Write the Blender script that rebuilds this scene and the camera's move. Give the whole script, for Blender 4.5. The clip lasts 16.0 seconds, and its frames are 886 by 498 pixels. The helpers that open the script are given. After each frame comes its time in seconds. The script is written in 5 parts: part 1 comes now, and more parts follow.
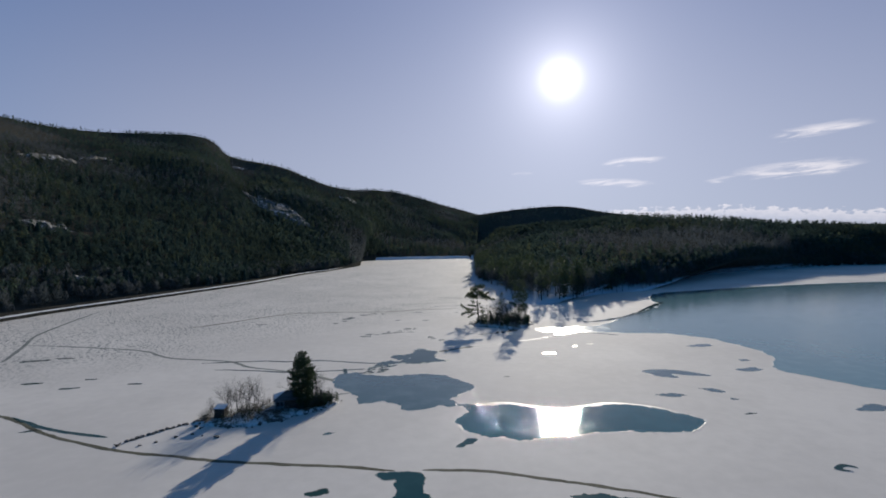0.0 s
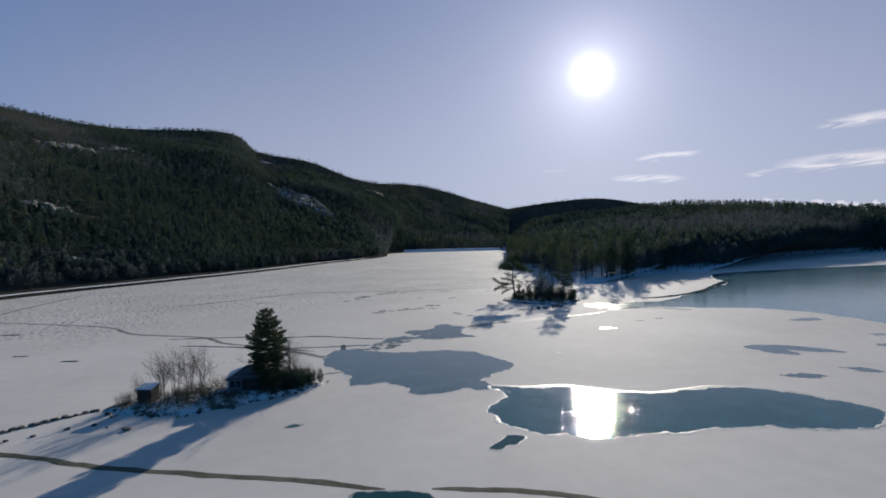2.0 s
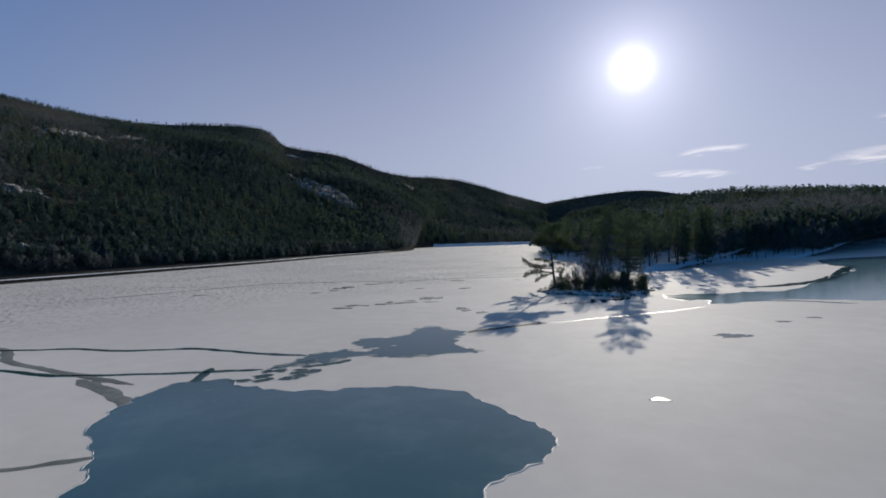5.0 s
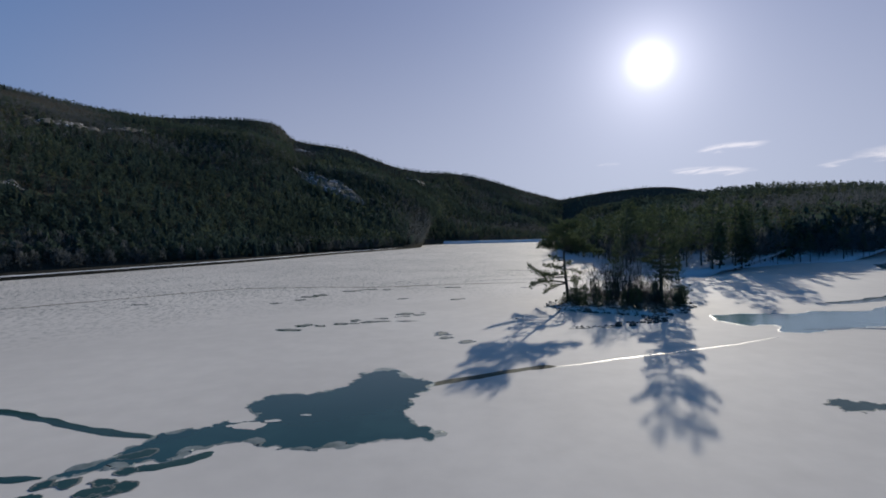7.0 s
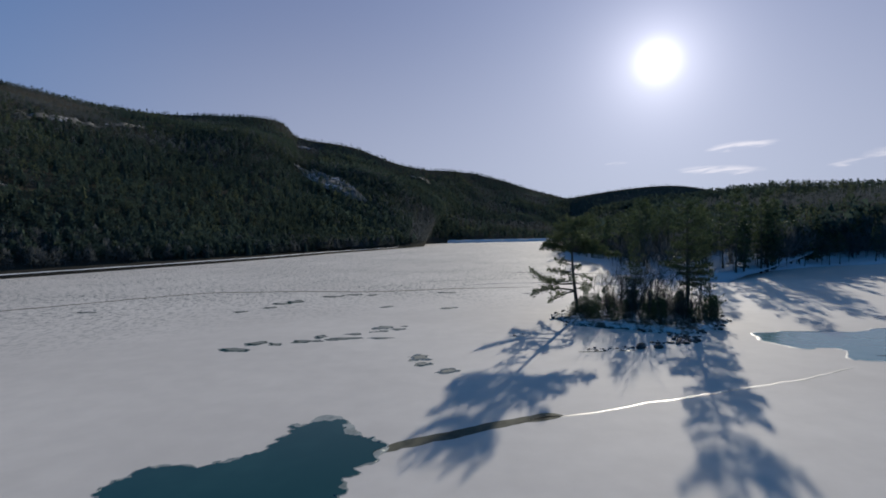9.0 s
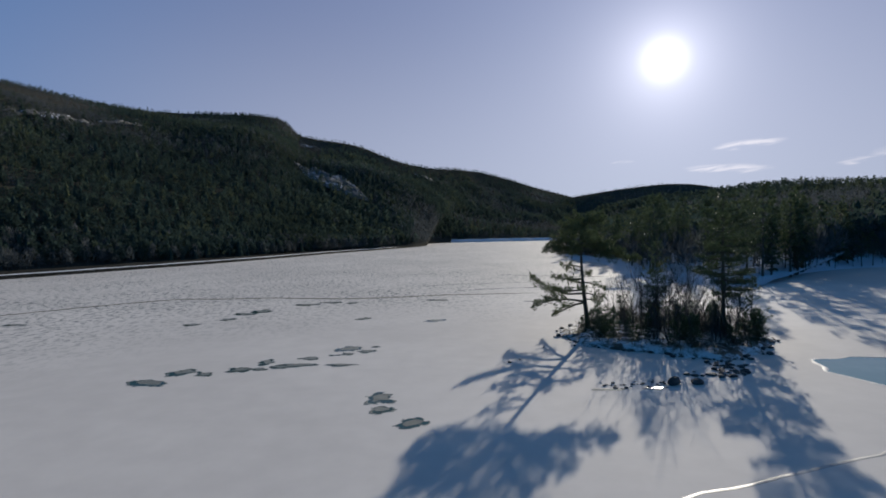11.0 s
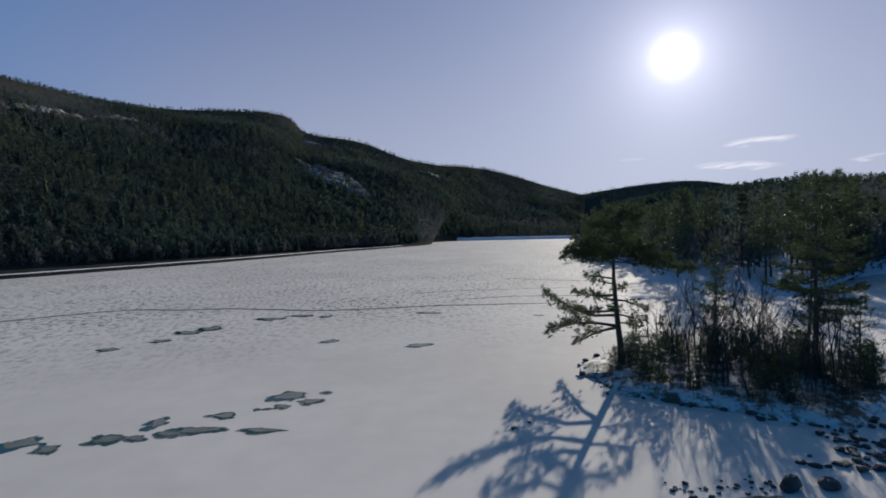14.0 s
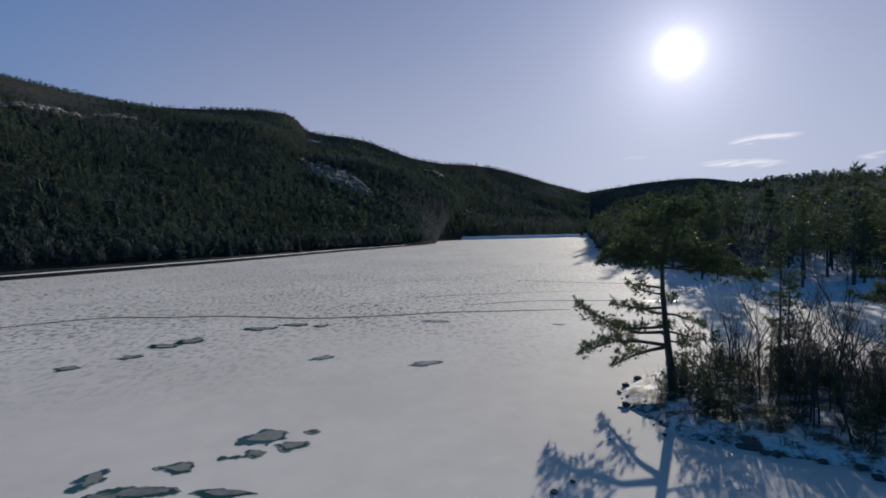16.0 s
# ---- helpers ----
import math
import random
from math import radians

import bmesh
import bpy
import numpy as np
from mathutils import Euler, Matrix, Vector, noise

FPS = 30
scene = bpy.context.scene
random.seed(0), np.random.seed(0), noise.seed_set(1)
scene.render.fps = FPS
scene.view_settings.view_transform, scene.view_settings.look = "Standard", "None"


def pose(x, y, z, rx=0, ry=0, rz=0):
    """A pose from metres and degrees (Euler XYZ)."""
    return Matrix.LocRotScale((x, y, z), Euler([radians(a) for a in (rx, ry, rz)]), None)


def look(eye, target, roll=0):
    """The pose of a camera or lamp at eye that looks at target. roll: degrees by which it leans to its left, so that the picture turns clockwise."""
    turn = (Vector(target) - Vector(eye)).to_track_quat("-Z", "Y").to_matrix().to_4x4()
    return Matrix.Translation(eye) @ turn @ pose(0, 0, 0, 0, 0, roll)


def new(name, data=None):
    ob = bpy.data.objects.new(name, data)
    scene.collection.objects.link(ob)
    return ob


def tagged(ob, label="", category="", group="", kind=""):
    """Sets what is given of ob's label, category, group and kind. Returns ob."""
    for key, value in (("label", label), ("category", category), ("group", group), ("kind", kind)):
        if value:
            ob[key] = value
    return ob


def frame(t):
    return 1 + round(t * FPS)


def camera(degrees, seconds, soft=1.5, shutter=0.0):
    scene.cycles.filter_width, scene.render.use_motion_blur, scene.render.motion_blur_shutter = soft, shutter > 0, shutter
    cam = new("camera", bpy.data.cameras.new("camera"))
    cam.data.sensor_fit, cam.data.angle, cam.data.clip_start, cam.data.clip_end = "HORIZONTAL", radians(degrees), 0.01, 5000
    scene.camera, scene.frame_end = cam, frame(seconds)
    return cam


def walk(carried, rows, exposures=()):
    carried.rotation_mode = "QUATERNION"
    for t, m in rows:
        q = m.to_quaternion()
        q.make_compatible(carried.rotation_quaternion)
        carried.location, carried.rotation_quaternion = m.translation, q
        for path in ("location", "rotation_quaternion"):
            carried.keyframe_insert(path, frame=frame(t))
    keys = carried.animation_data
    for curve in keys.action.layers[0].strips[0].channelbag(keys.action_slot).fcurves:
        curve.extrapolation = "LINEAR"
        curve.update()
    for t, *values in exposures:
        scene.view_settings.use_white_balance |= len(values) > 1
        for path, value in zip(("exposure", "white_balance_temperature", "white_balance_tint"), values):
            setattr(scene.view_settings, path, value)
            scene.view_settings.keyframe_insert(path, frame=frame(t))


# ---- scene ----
EXPOSURE, KELVIN, TINT = 0.25, 6320.0, 12.0
from mathutils.geometry import delaunay_2d_cdt

cam = camera(80.8, 16.0, soft=1.8)
PATH = [
    (0, pose(-23.86, -109.10, 35.91, 88.81, 0.22, -8.80)),
    (0.5, pose(-22.49, -101.16, 32.32, 88.77, 0.44, -7.97)),
    (1, pose(-21.06, -92.89, 28.79, 88.75, 0.65, -7.12)),
    (1.5, pose(-19.53, -84.24, 25.47, 88.76, 0.81, -6.27)),
    (2, pose(-17.94, -75.58, 22.39, 88.78, 0.96, -5.44)),
    (2.5, pose(-16.20, -66.77, 19.61, 88.79, 1.11, -4.66)),
    (3, pose(-14.16, -57.64, 17.17, 88.80, 1.28, -3.90)),
    (3.5, pose(-11.81, -48.11, 15.17, 88.83, 1.44, -3.18)),
    (4.2, pose(-8.37, -34.31, 13.19, 88.90, 1.59, -2.25)),
    (6.3, pose(-0.87, -1.88, 13.86, 88.46, 1.11, -0.11)),
    (7, pose(1.04, 4.74, 13.97, 88.41, 1.10, 0.27)),
    (7.5, pose(1.99, 8.90, 13.98, 88.37, 1.09, 0.49)),
    (8, pose(2.75, 12.64, 13.96, 88.34, 1.05, 0.67)),
    (8.5, pose(3.45, 16.17, 13.95, 88.31, 0.99, 0.83)),
    (9, pose(4.12, 19.57, 13.96, 88.28, 0.92, 0.97)),
    (11.5, pose(7.66, 37.82, 13.94, 88.17, 1.01, 1.74)),
    (12, pose(8.13, 41.22, 13.94, 88.13, 1.00, 1.88)),
    (12.5, pose(8.53, 44.49, 13.94, 88.10, 0.98, 2.01)),
    (13, pose(8.85, 47.55, 13.93, 88.07, 0.97, 2.16)),
    (13.5, pose(9.07, 50.41, 13.96, 88.04, 0.98, 2.30)),
    (14, pose(9.17, 53.04, 14.04, 87.99, 1.01, 2.43)),
    (14.5, pose(9.14, 55.48, 14.09, 87.95, 1.07, 2.56)),
    (15, pose(8.93, 57.81, 14.09, 87.92, 1.12, 2.68)),
    (15.5, pose(8.57, 59.94, 14.10, 87.89, 1.15, 2.78)),
    (16, pose(8.12, 61.93, 14.13, 87.87, 1.17, 2.87)),
]
walk(cam, PATH, [(0.0, EXPOSURE, KELVIN, TINT), (16.0, EXPOSURE, KELVIN, TINT)])

# ---- light ----
SUN_AZ, SUN_EL = radians(21.5), radians(16.5)
SUN_DIR = Vector((math.sin(SUN_AZ) * math.cos(SUN_EL), math.cos(SUN_AZ) * math.cos(SUN_EL), math.sin(SUN_EL)))
SHADE_EL = radians(15.7)


def node(tree, kind, *links):
    """A node of that kind; links: (input, socket or value)."""
    return wire(tree, tree.nodes.new(kind), *links)


def wire(tree, n, *links):
    for key, value in links:
        if isinstance(value, bpy.types.NodeSocket):
            tree.links.new(value, n.inputs[key])
        else:
            n.inputs[key].default_value = value
    return n


def math_node(tree, op, a, b=0.0, c=0.0, clamp=False):
    n = tree.nodes.new("ShaderNodeMath")
    n.operation, n.use_clamp = op, clamp
    return wire(tree, n, (0, a), (1, b), (2, c)).outputs[0]


def vector_node(tree, op, a, b):
    n = tree.nodes.new("ShaderNodeVectorMath")
    n.operation = op
    return wire(tree, n, (0, a), (1, b))


def mix_colour(tree, fac, a, b):
    n = tree.nodes.new("ShaderNodeMix")
    n.data_type = "RGBA"
    wire(tree, n, (0, fac))
    for key, value in ((6, a), (7, b)):
        if isinstance(value, bpy.types.NodeSocket):
            tree.links.new(value, n.inputs[key])
        else:
            n.inputs[key].default_value = (*value, 1)
    return n.outputs[2]


def map_range(tree, value, a, b, c=0.0, d=1.0):
    n = tree.nodes.new("ShaderNodeMapRange")
    n.interpolation_type = "SMOOTHSTEP"
    if a > b:
        a, b, c, d = b, a, d, c
    return wire(tree, n, (0, value), (1, a), (2, b), (3, c), (4, d)).outputs[0]


def tint_of(tree):
    n = tree.nodes.new("ShaderNodeAttribute")
    n.attribute_name = "tint"
    return n.outputs["Fac"]


def build_world():
    world = bpy.data.worlds.new("sky")
    scene.world = world
    world.use_nodes = True
    t = world.node_tree
    t.nodes.clear()
    sky = t.nodes.new("ShaderNodeTexSky")
    sky.sky_type, sky.sun_disc, sky.sun_elevation, sky.sun_rotation = "NISHITA", False, SUN_EL, SUN_AZ
    sky.altitude, sky.air_density, sky.dust_density, sky.ozone_density = 100.0, 0.9, 0.12, 1.5
    way = node(t, "ShaderNodeTexCoord").outputs["Generated"]
    xyz = node(t, "ShaderNodeSeparateXYZ", (0, way))
    # bright air and lens glare round the sun, put into the sky's colour
    dot = vector_node(t, "DOT_PRODUCT", way, SUN_DIR).outputs["Value"]
    angle = math_node(t, "MULTIPLY", math_node(t, "ARCCOSINE", math_node(t, "MINIMUM", dot, 0.999999)), 57.2958)
    core = math_node(t, "MULTIPLY", map_range(t, angle, 3.1, 0.4), 1.3)
    halo = math_node(t, "MULTIPLY", math_node(t, "EXPONENT", math_node(t, "MULTIPLY", angle, -0.36)), 3.6)
    wide = math_node(t, "MULTIPLY", math_node(t, "EXPONENT", math_node(t, "MULTIPLY", angle, -0.05)), 1.35)
    glow = math_node(t, "ADD", math_node(t, "ADD", core, halo), wide)
    # thin ice clouds and a low bank far off
    azimuth = math_node(t, "MULTIPLY", math_node(t, "ARCTAN2", xyz.outputs[0], xyz.outputs[1]), 57.2958)
    height = math_node(t, "MULTIPLY", math_node(t, "ARCSINE", xyz.outputs[2]), 57.2958)
    place = node(t, "ShaderNodeCombineXYZ", (0, math_node(t, "MULTIPLY", azimuth, 0.16)),
                 (1, math_node(t, "ADD", math_node(t, "MULTIPLY", height, 1.3), math_node(t, "MULTIPLY", azimuth, -0.09)))).outputs[0]
    streak = node(t, "ShaderNodeTexNoise", ("Vector", place), ("Scale", 1.6), ("Detail", 7.0), ("Roughness", 0.62), ("Distortion", 0.5)).outputs[0]
    frayed = map_range(t, streak, 0.34, 0.66)
    cirrus = 0.0
    for az, el, length, depth, slant, bright in CIRRUS:
        off = math_node(t, "SUBTRACT", azimuth, az)
        u = math_node(t, "DIVIDE", off, length)
        lift = math_node(t, "ADD", math_node(t, "MULTIPLY", off, -slant), math_node(t, "MULTIPLY", math_node(t, "SUBTRACT", streak, 0.5), depth * 2.2))
        v = math_node(t, "DIVIDE", math_node(t, "ADD", math_node(t, "SUBTRACT", height, el), lift), depth)
        reach = math_node(t, "ADD", math_node(t, "MULTIPLY", u, u), math_node(t, "MULTIPLY", v, v))
        wisp = math_node(t, "MULTIPLY", math_node(t, "MULTIPLY", map_range(t, reach, 1.0, 0.05), frayed), bright)
        cirrus = math_node(t, "MAXIMUM", cirrus, wisp)
    puffs = node(t, "ShaderNodeCombineXYZ", (0, math_node(t, "MULTIPLY", azimuth, 1.25)), (1, math_node(t, "MULTIPLY", height, 2.4))).outputs[0]
    lumps = node(t, "ShaderNodeTexNoise", ("Vector", puffs), ("Scale", 1.0), ("Detail", 6.0), ("Roughness", 0.55)).outputs[0]
    top = math_node(t, "ADD", 1.6, math_node(t, "MULTIPLY", lumps, 2.6))
    top = math_node(t, "SUBTRACT", top, map_range(t, azimuth, 36.0, 52.0, 0.0, 0.75))
    under = math_node(t, "SUBTRACT", top, height)
    bank = math_node(t, "MULTIPLY", map_range(t, under, 0.0, 0.22), map_range(t, azimuth, 25.0, 28.0))
    shade = math_node(t, "ADD", map_range(t, under, 0.1, 1.1, 0.8, 0.25), math_node(t, "MULTIPLY", math_node(t, "SUBTRACT", lumps, 0.5), 1.2), clamp=True)
    cloud = math_node(t, "MAXIMUM", cirrus, math_node(t, "MULTIPLY", bank, shade))
    low_air = mix_colour(t, map_range(t, height, 0.0, 30.0), (4.85, 5.4, 7.1), (1.6, 2.35, 4.6))
    low_air = mix_colour(t, map_range(t, angle, 32.0, 98.0), low_air, (0.15, 2.1, 5.7))
    high_air = vector_node(t, "MULTIPLY", sky.outputs[0], (0.55, 1.06, 1.2)).outputs[0]
    air = mix_colour(t, map_range(t, height, 60.0, 24.0, 0.0, 0.97), high_air, low_air)
    air = mix_colour(t, cloud, air, (9.5, 9.3, 9.9))
    bg1 = node(t, "ShaderNodeBackground", ("Color", air), ("Strength", SKY_STRENGTH))
    bg2 = node(t, "ShaderNodeBackground", ("Color", (0.97, 0.94, 1.0, 1)), ("Strength", math_node(t, "MULTIPLY", glow, GLOW_STRENGTH)))
    both = node(t, "ShaderNodeAddShader", (0, bg1.outputs[0]), (1, bg2.outputs[0]))
    node(t, "ShaderNodeOutputWorld", ("Surface", both.outputs[0]))


SKY_STRENGTH, GLOW_STRENGTH, SUN_STRENGTH = 0.060, 0.20, 4.5
# thin ice clouds: azimuth, height, half length, half depth, slant, brightness
CIRRUS = ((28.8, 7.85, 3.4, 0.5, 0.05, 1.1), (27.0, 5.75, 4.2, 0.45, -0.05, 1.0), (44.6, 9.45, 4.2, 0.7, 0.06, 1.1), (42.9, 6.2, 5.6, 0.85, 0.02, 1.3), (36.8, 5.6, 1.8, 0.32, 0.08, 0.8), (17.5, 6.9, 1.4, 0.24, 0.0, 0.5))
build_world()
sun_data = bpy.data.lights.new("sun", "SUN")
sun_data.energy, sun_data.angle, sun_data.color = SUN_STRENGTH, radians(0.53), (1.0, 0.92, 0.765)
sun = new("sun", sun_data)
sun.matrix_world = look((math.sin(SUN_AZ) * math.cos(SHADE_EL) * 100, math.cos(SUN_AZ) * math.cos(SHADE_EL) * 100, math.sin(SHADE_EL) * 100), (0, 0, 0))


# ---- materials ----
def material(name):
    m = bpy.data.materials.new(name)
    m.use_nodes = True
    t = m.node_tree
    return m, t, t.nodes["Principled BSDF"]


def noise_at(t, scale, detail=4.0, rough=0.55, coords="Object", stretch=None, distort=0.0):
    v = node(t, "ShaderNodeTexCoord").outputs[coords]
    if stretch:
        v = node(t, "ShaderNodeMapping", ("Vector", v), ("Scale", stretch)).outputs[0]
    return node(t, "ShaderNodeTexNoise", ("Vector", v), ("Scale", scale), ("Detail", detail), ("Roughness", rough), ("Distortion", distort)).outputs[0]


def set_bump(t, bsdf, height, strength, distance):
    b = node(t, "ShaderNodeBump", ("Height", height), ("Strength", strength), ("Distance", distance))
    t.links.new(b.outputs[0], bsdf.inputs["Normal"])


def simple(name, a, b, scale, rough=0.8, bump=0.3, distance=0.02, metal=0.0, spec=0.3, vary=0.0, stretch=None):
    """Two colours mixed by grain at two scales, with relief."""
    m, t, s = material(name)
    f = math_node(t, "ADD", math_node(t, "MULTIPLY", noise_at(t, scale, 6, 0.65, stretch=stretch), 0.65), math_node(t, "MULTIPLY", noise_at(t, scale * 0.13, 3), 0.5))
    f = map_range(t, f, 0.35, 0.8)
    if vary:
        r = node(t, "ShaderNodeObjectInfo").outputs["Random"]
        f = math_node(t, "ADD", f, math_node(t, "MULTIPLY", math_node(t, "SUBTRACT", r, 0.5), vary), clamp=True)
    t.links.new(mix_colour(t, f, a, b), s.inputs["Base Color"])
    s.inputs["Roughness"].default_value, s.inputs["Metallic"].default_value = rough, metal
    s.inputs["Specular IOR Level"].default_value = spec
    set_bump(t, s, noise_at(t, scale * 2, 5, 0.6, stretch=stretch), bump, distance)
    return m


def snow_ice():
    """Snow-crusted lake ice: pale and smooth near the islands, scoured into small grey scallops on the open side."""
    m, t, s = material("snow_ice")
    obj = node(t, "ShaderNodeTexCoord").outputs["Object"]
    xyz = node(t, "ShaderNodeSeparateXYZ", (0, obj))
    # scoured field: north-west of a slanting line
    edge = math_node(t, "ADD", math_node(t, "MULTIPLY", xyz.outputs[0], -0.62), math_node(t, "MULTIPLY", xyz.outputs[1], 0.78))
    wander = math_node(t, "MULTIPLY", math_node(t, "SUBTRACT", noise_at(t, 0.012, 3), 0.5), 90.0)
    field = map_range(t, math_node(t, "ADD", edge, wander), 80.0, 140.0)
    turned = node(t, "ShaderNodeMapping", ("Vector", obj), ("Rotation", (0, 0, radians(24))), ("Scale", (1.0, 0.62, 1.0))).outputs[0]
    scallop = node(t, "ShaderNodeTexNoise", ("Vector", turned), ("Scale", 1.2), ("Detail", 3.0), ("Roughness", 0.55), ("Distortion", 0.6)).outputs[0]
    scallop = map_range(t, scallop, 0.50, 0.60)
    patch = map_range(t, noise_at(t, 0.045, 3), 0.35, 0.62)
    scour = math_node(t, "MULTIPLY", math_node(t, "MULTIPLY", scallop, field), math_node(t, "ADD", 0.6, math_node(t, "MULTIPLY", patch, 0.4)))
    broad = noise_at(t, 0.02, 5, 0.6)
    fine = noise_at(t, 0.35, 6, 0.6)
    mott = map_range(t, math_node(t, "ADD", math_node(t, "MULTIPLY", broad, 0.7), math_node(t, "MULTIPLY", fine, 0.3)), 0.35, 0.68)
    snow = mix_colour(t, mott, (0.515, 0.488, 0.465), (0.62, 0.588, 0.557))
    c = mix_colour(t, scour, snow, (0.15, 0.165, 0.17))
    t.links.new(c, s.inputs["Base Color"])
    s.inputs["Roughness"].default_value = 0.8
    s.inputs["Specular IOR Level"].default_value = 0.055
    h = math_node(t, "ADD", math_node(t, "MULTIPLY", noise_at(t, 1.1, 4), 0.25), math_node(t, "MULTIPLY", math_node(t, "MULTIPLY", scallop, field), -0.6))
    set_bump(t, s, h, 0.25, 0.05)
    return m


def water(name, deep, film, rough, wave, wave_scale, distance=0.05, spec=0.5, grain=3.0):
    """Water or clear thin ice: dark below, mirrors the sky; a mottled film of slush here and there."""
    m, t, s = material(name)
    f = map_range(t, noise_at(t, 0.16, 5, 0.6), 0.42, 0.75)
    t.links.new(mix_colour(t, f, deep, film), s.inputs["Base Color"])
    t.links.new(math_node(t, "ADD", rough, math_node(t, "MULTIPLY", f, 0.05)), s.inputs["Roughness"])
    s.inputs["IOR"].default_value = 1.33
    s.inputs["Specular IOR Level"].default_value = spec
    set_bump(t, s, noise_at(t, wave_scale, grain, 0.6), wave, distance)
    return m


def rippled_water():
    """Wind-ruffled meltwater: low even ripples with scattered steeper wavelets that glint."""
    m, t, s = material("rippled_water")
    f = map_range(t, noise_at(t, 0.16, 5, 0.6), 0.42, 0.75)
    t.links.new(mix_colour(t, f, (0.014, 0.095, 0.122), (0.026, 0.122, 0.15)), s.inputs["Base Color"])
    s.inputs["Roughness"].default_value = 0.03
    s.inputs["IOR"].default_value = 1.33
    s.inputs["Specular IOR Level"].default_value = 0.32
    crest = map_range(t, noise_at(t, 5.5, 1.0, 0.5, stretch=(1, 1.4, 1)), 0.58, 0.78)
    gust = map_range(t, noise_at(t, 0.12, 3, 0.5), 0.35, 0.6, 0.35, 1.0)
    h = math_node(t, "ADD", math_node(t, "MULTIPLY", noise_at(t, 3.4, 0.8, 0.6), 0.42), math_node(t, "MULTIPLY", math_node(t, "MULTIPLY", crest, gust), 0.4))
    set_bump(t, s, h, 1.0, 0.062)
    return m


def needles(name, dark, light):
    m, t, s = material(name)
    tint = tint_of(t)
    r = node(t, "ShaderNodeObjectInfo").outputs["Random"]
    f = math_node(t, "ADD", math_node(t, "MULTIPLY", tint, 0.75), math_node(t, "MULTIPLY", r, 0.25), clamp=True)
    col = mix_colour(t, f, dark, light)
    p = wire(t, s, ("Base Color", col), ("Roughness", 0.6), ("Specular IOR Level", 0.25))
    thin = node(t, "ShaderNodeBsdfTranslucent", ("Color", col))
    both = node(t, "ShaderNodeMixShader", (0, 0.3), (1, p.outputs[0]), (2, thin.outputs[0]))
    t.links.new(both.outputs[0], t.nodes["Material Output"].inputs["Surface"])
    return m


def woods_colour(name):
    """Mixed winter woods: dark green evergreens and grey-brown bare crowns, by a tint carried on each tree."""
    m, t, s = material(name)
    tint = tint_of(t)
    ramp = node(t, "ShaderNodeValToRGB", (0, tint))
    e = ramp.color_ramp.elements
    e[0].position, e[0].color = 0.0, (0.052, 0.080, 0.072, 1)
    e[1].position, e[1].color = 1.0, (0.145, 0.157, 0.162, 1)
    for p, c in ((0.35, (0.064, 0.094, 0.074, 1)), (0.6, (0.098, 0.116, 0.066, 1)), (0.66, (0.094, 0.112, 0.113, 1))):
        e.new(p).color = c
    g = math_node(t, "ADD", 0.12, math_node(t, "MULTIPLY", math_node(t, "ADD", math_node(t, "MULTIPLY", noise_at(t, 0.3, 3), 0.5), math_node(t, "MULTIPLY", noise_at(t, 0.011, 4), 1.5)), 0.62))
    c = vector_node(t, "MULTIPLY", ramp.outputs[0], node(t, "ShaderNodeCombineXYZ", (0, g), (1, g), (2, g)).outputs[0]).outputs[0]
    t.links.new(c, s.inputs["Base Color"])
    s.inputs["Roughness"].default_value = 1.0
    s.inputs["Specular IOR Level"].default_value = 0.0
    thin = node(t, "ShaderNodeBsdfTranslucent", ("Color", c))
    both = node(t, "ShaderNodeMixShader", (0, 0.3), (1, s.outputs[0]), (2, thin.outputs[0]))
    t.links.new(both.outputs[0], t.nodes["Material Output"].inputs["Surface"])
    return m


def hillside(name, low, high, open_below=0.0):
    """Forest floor: leaf litter and rock, with snow lying in patches."""
    m, t, s = material(name)
    litter = mix_colour(t, noise_at(t, 0.25, 5), (0.035, 0.038, 0.03), (0.08, 0.072, 0.06))
    lying = map_range(t, noise_at(t, 0.06, 6, 0.65), low, high)
    if open_below:
        # open snow on the bank by the lake, litter under the trees
        z = node(t, "ShaderNodeSeparateXYZ", (0, node(t, "ShaderNodeTexCoord").outputs["Object"])).outputs[2]
        lying = math_node(t, "MULTIPLY", lying, map_range(t, z, open_below * 2.2, open_below))
    t.links.new(mix_colour(t, lying, litter, (0.55, 0.56, 0.6)), s.inputs["Base Color"])
    s.inputs["Roughness"].default_value = 1.0
    s.inputs["Specular IOR Level"].default_value = 0.0
    set_bump(t, s, noise_at(t, 0.6, 5), 0.5, 0.5)
    return m


def shore_snow():
    """Snow on land: trodden thin over stones, twigs and dead grass."""
    m, t, s = material("shore_snow")
    n = math_node(t, "ADD", math_node(t, "MULTIPLY", noise_at(t, 0.9, 6, 0.7), 0.7), math_node(t, "MULTIPLY", noise_at(t, 0.17, 3), 0.3))
    c = mix_colour(t, map_range(t, n, 0.44, 0.57), (0.60, 0.60, 0.60), (0.07, 0.06, 0.045))
    t.links.new(c, s.inputs["Base Color"])
    s.inputs["Roughness"].default_value = 0.8
    set_bump(t, s, noise_at(t, 2.2, 5, 0.6), 0.6, 0.12)
    return m


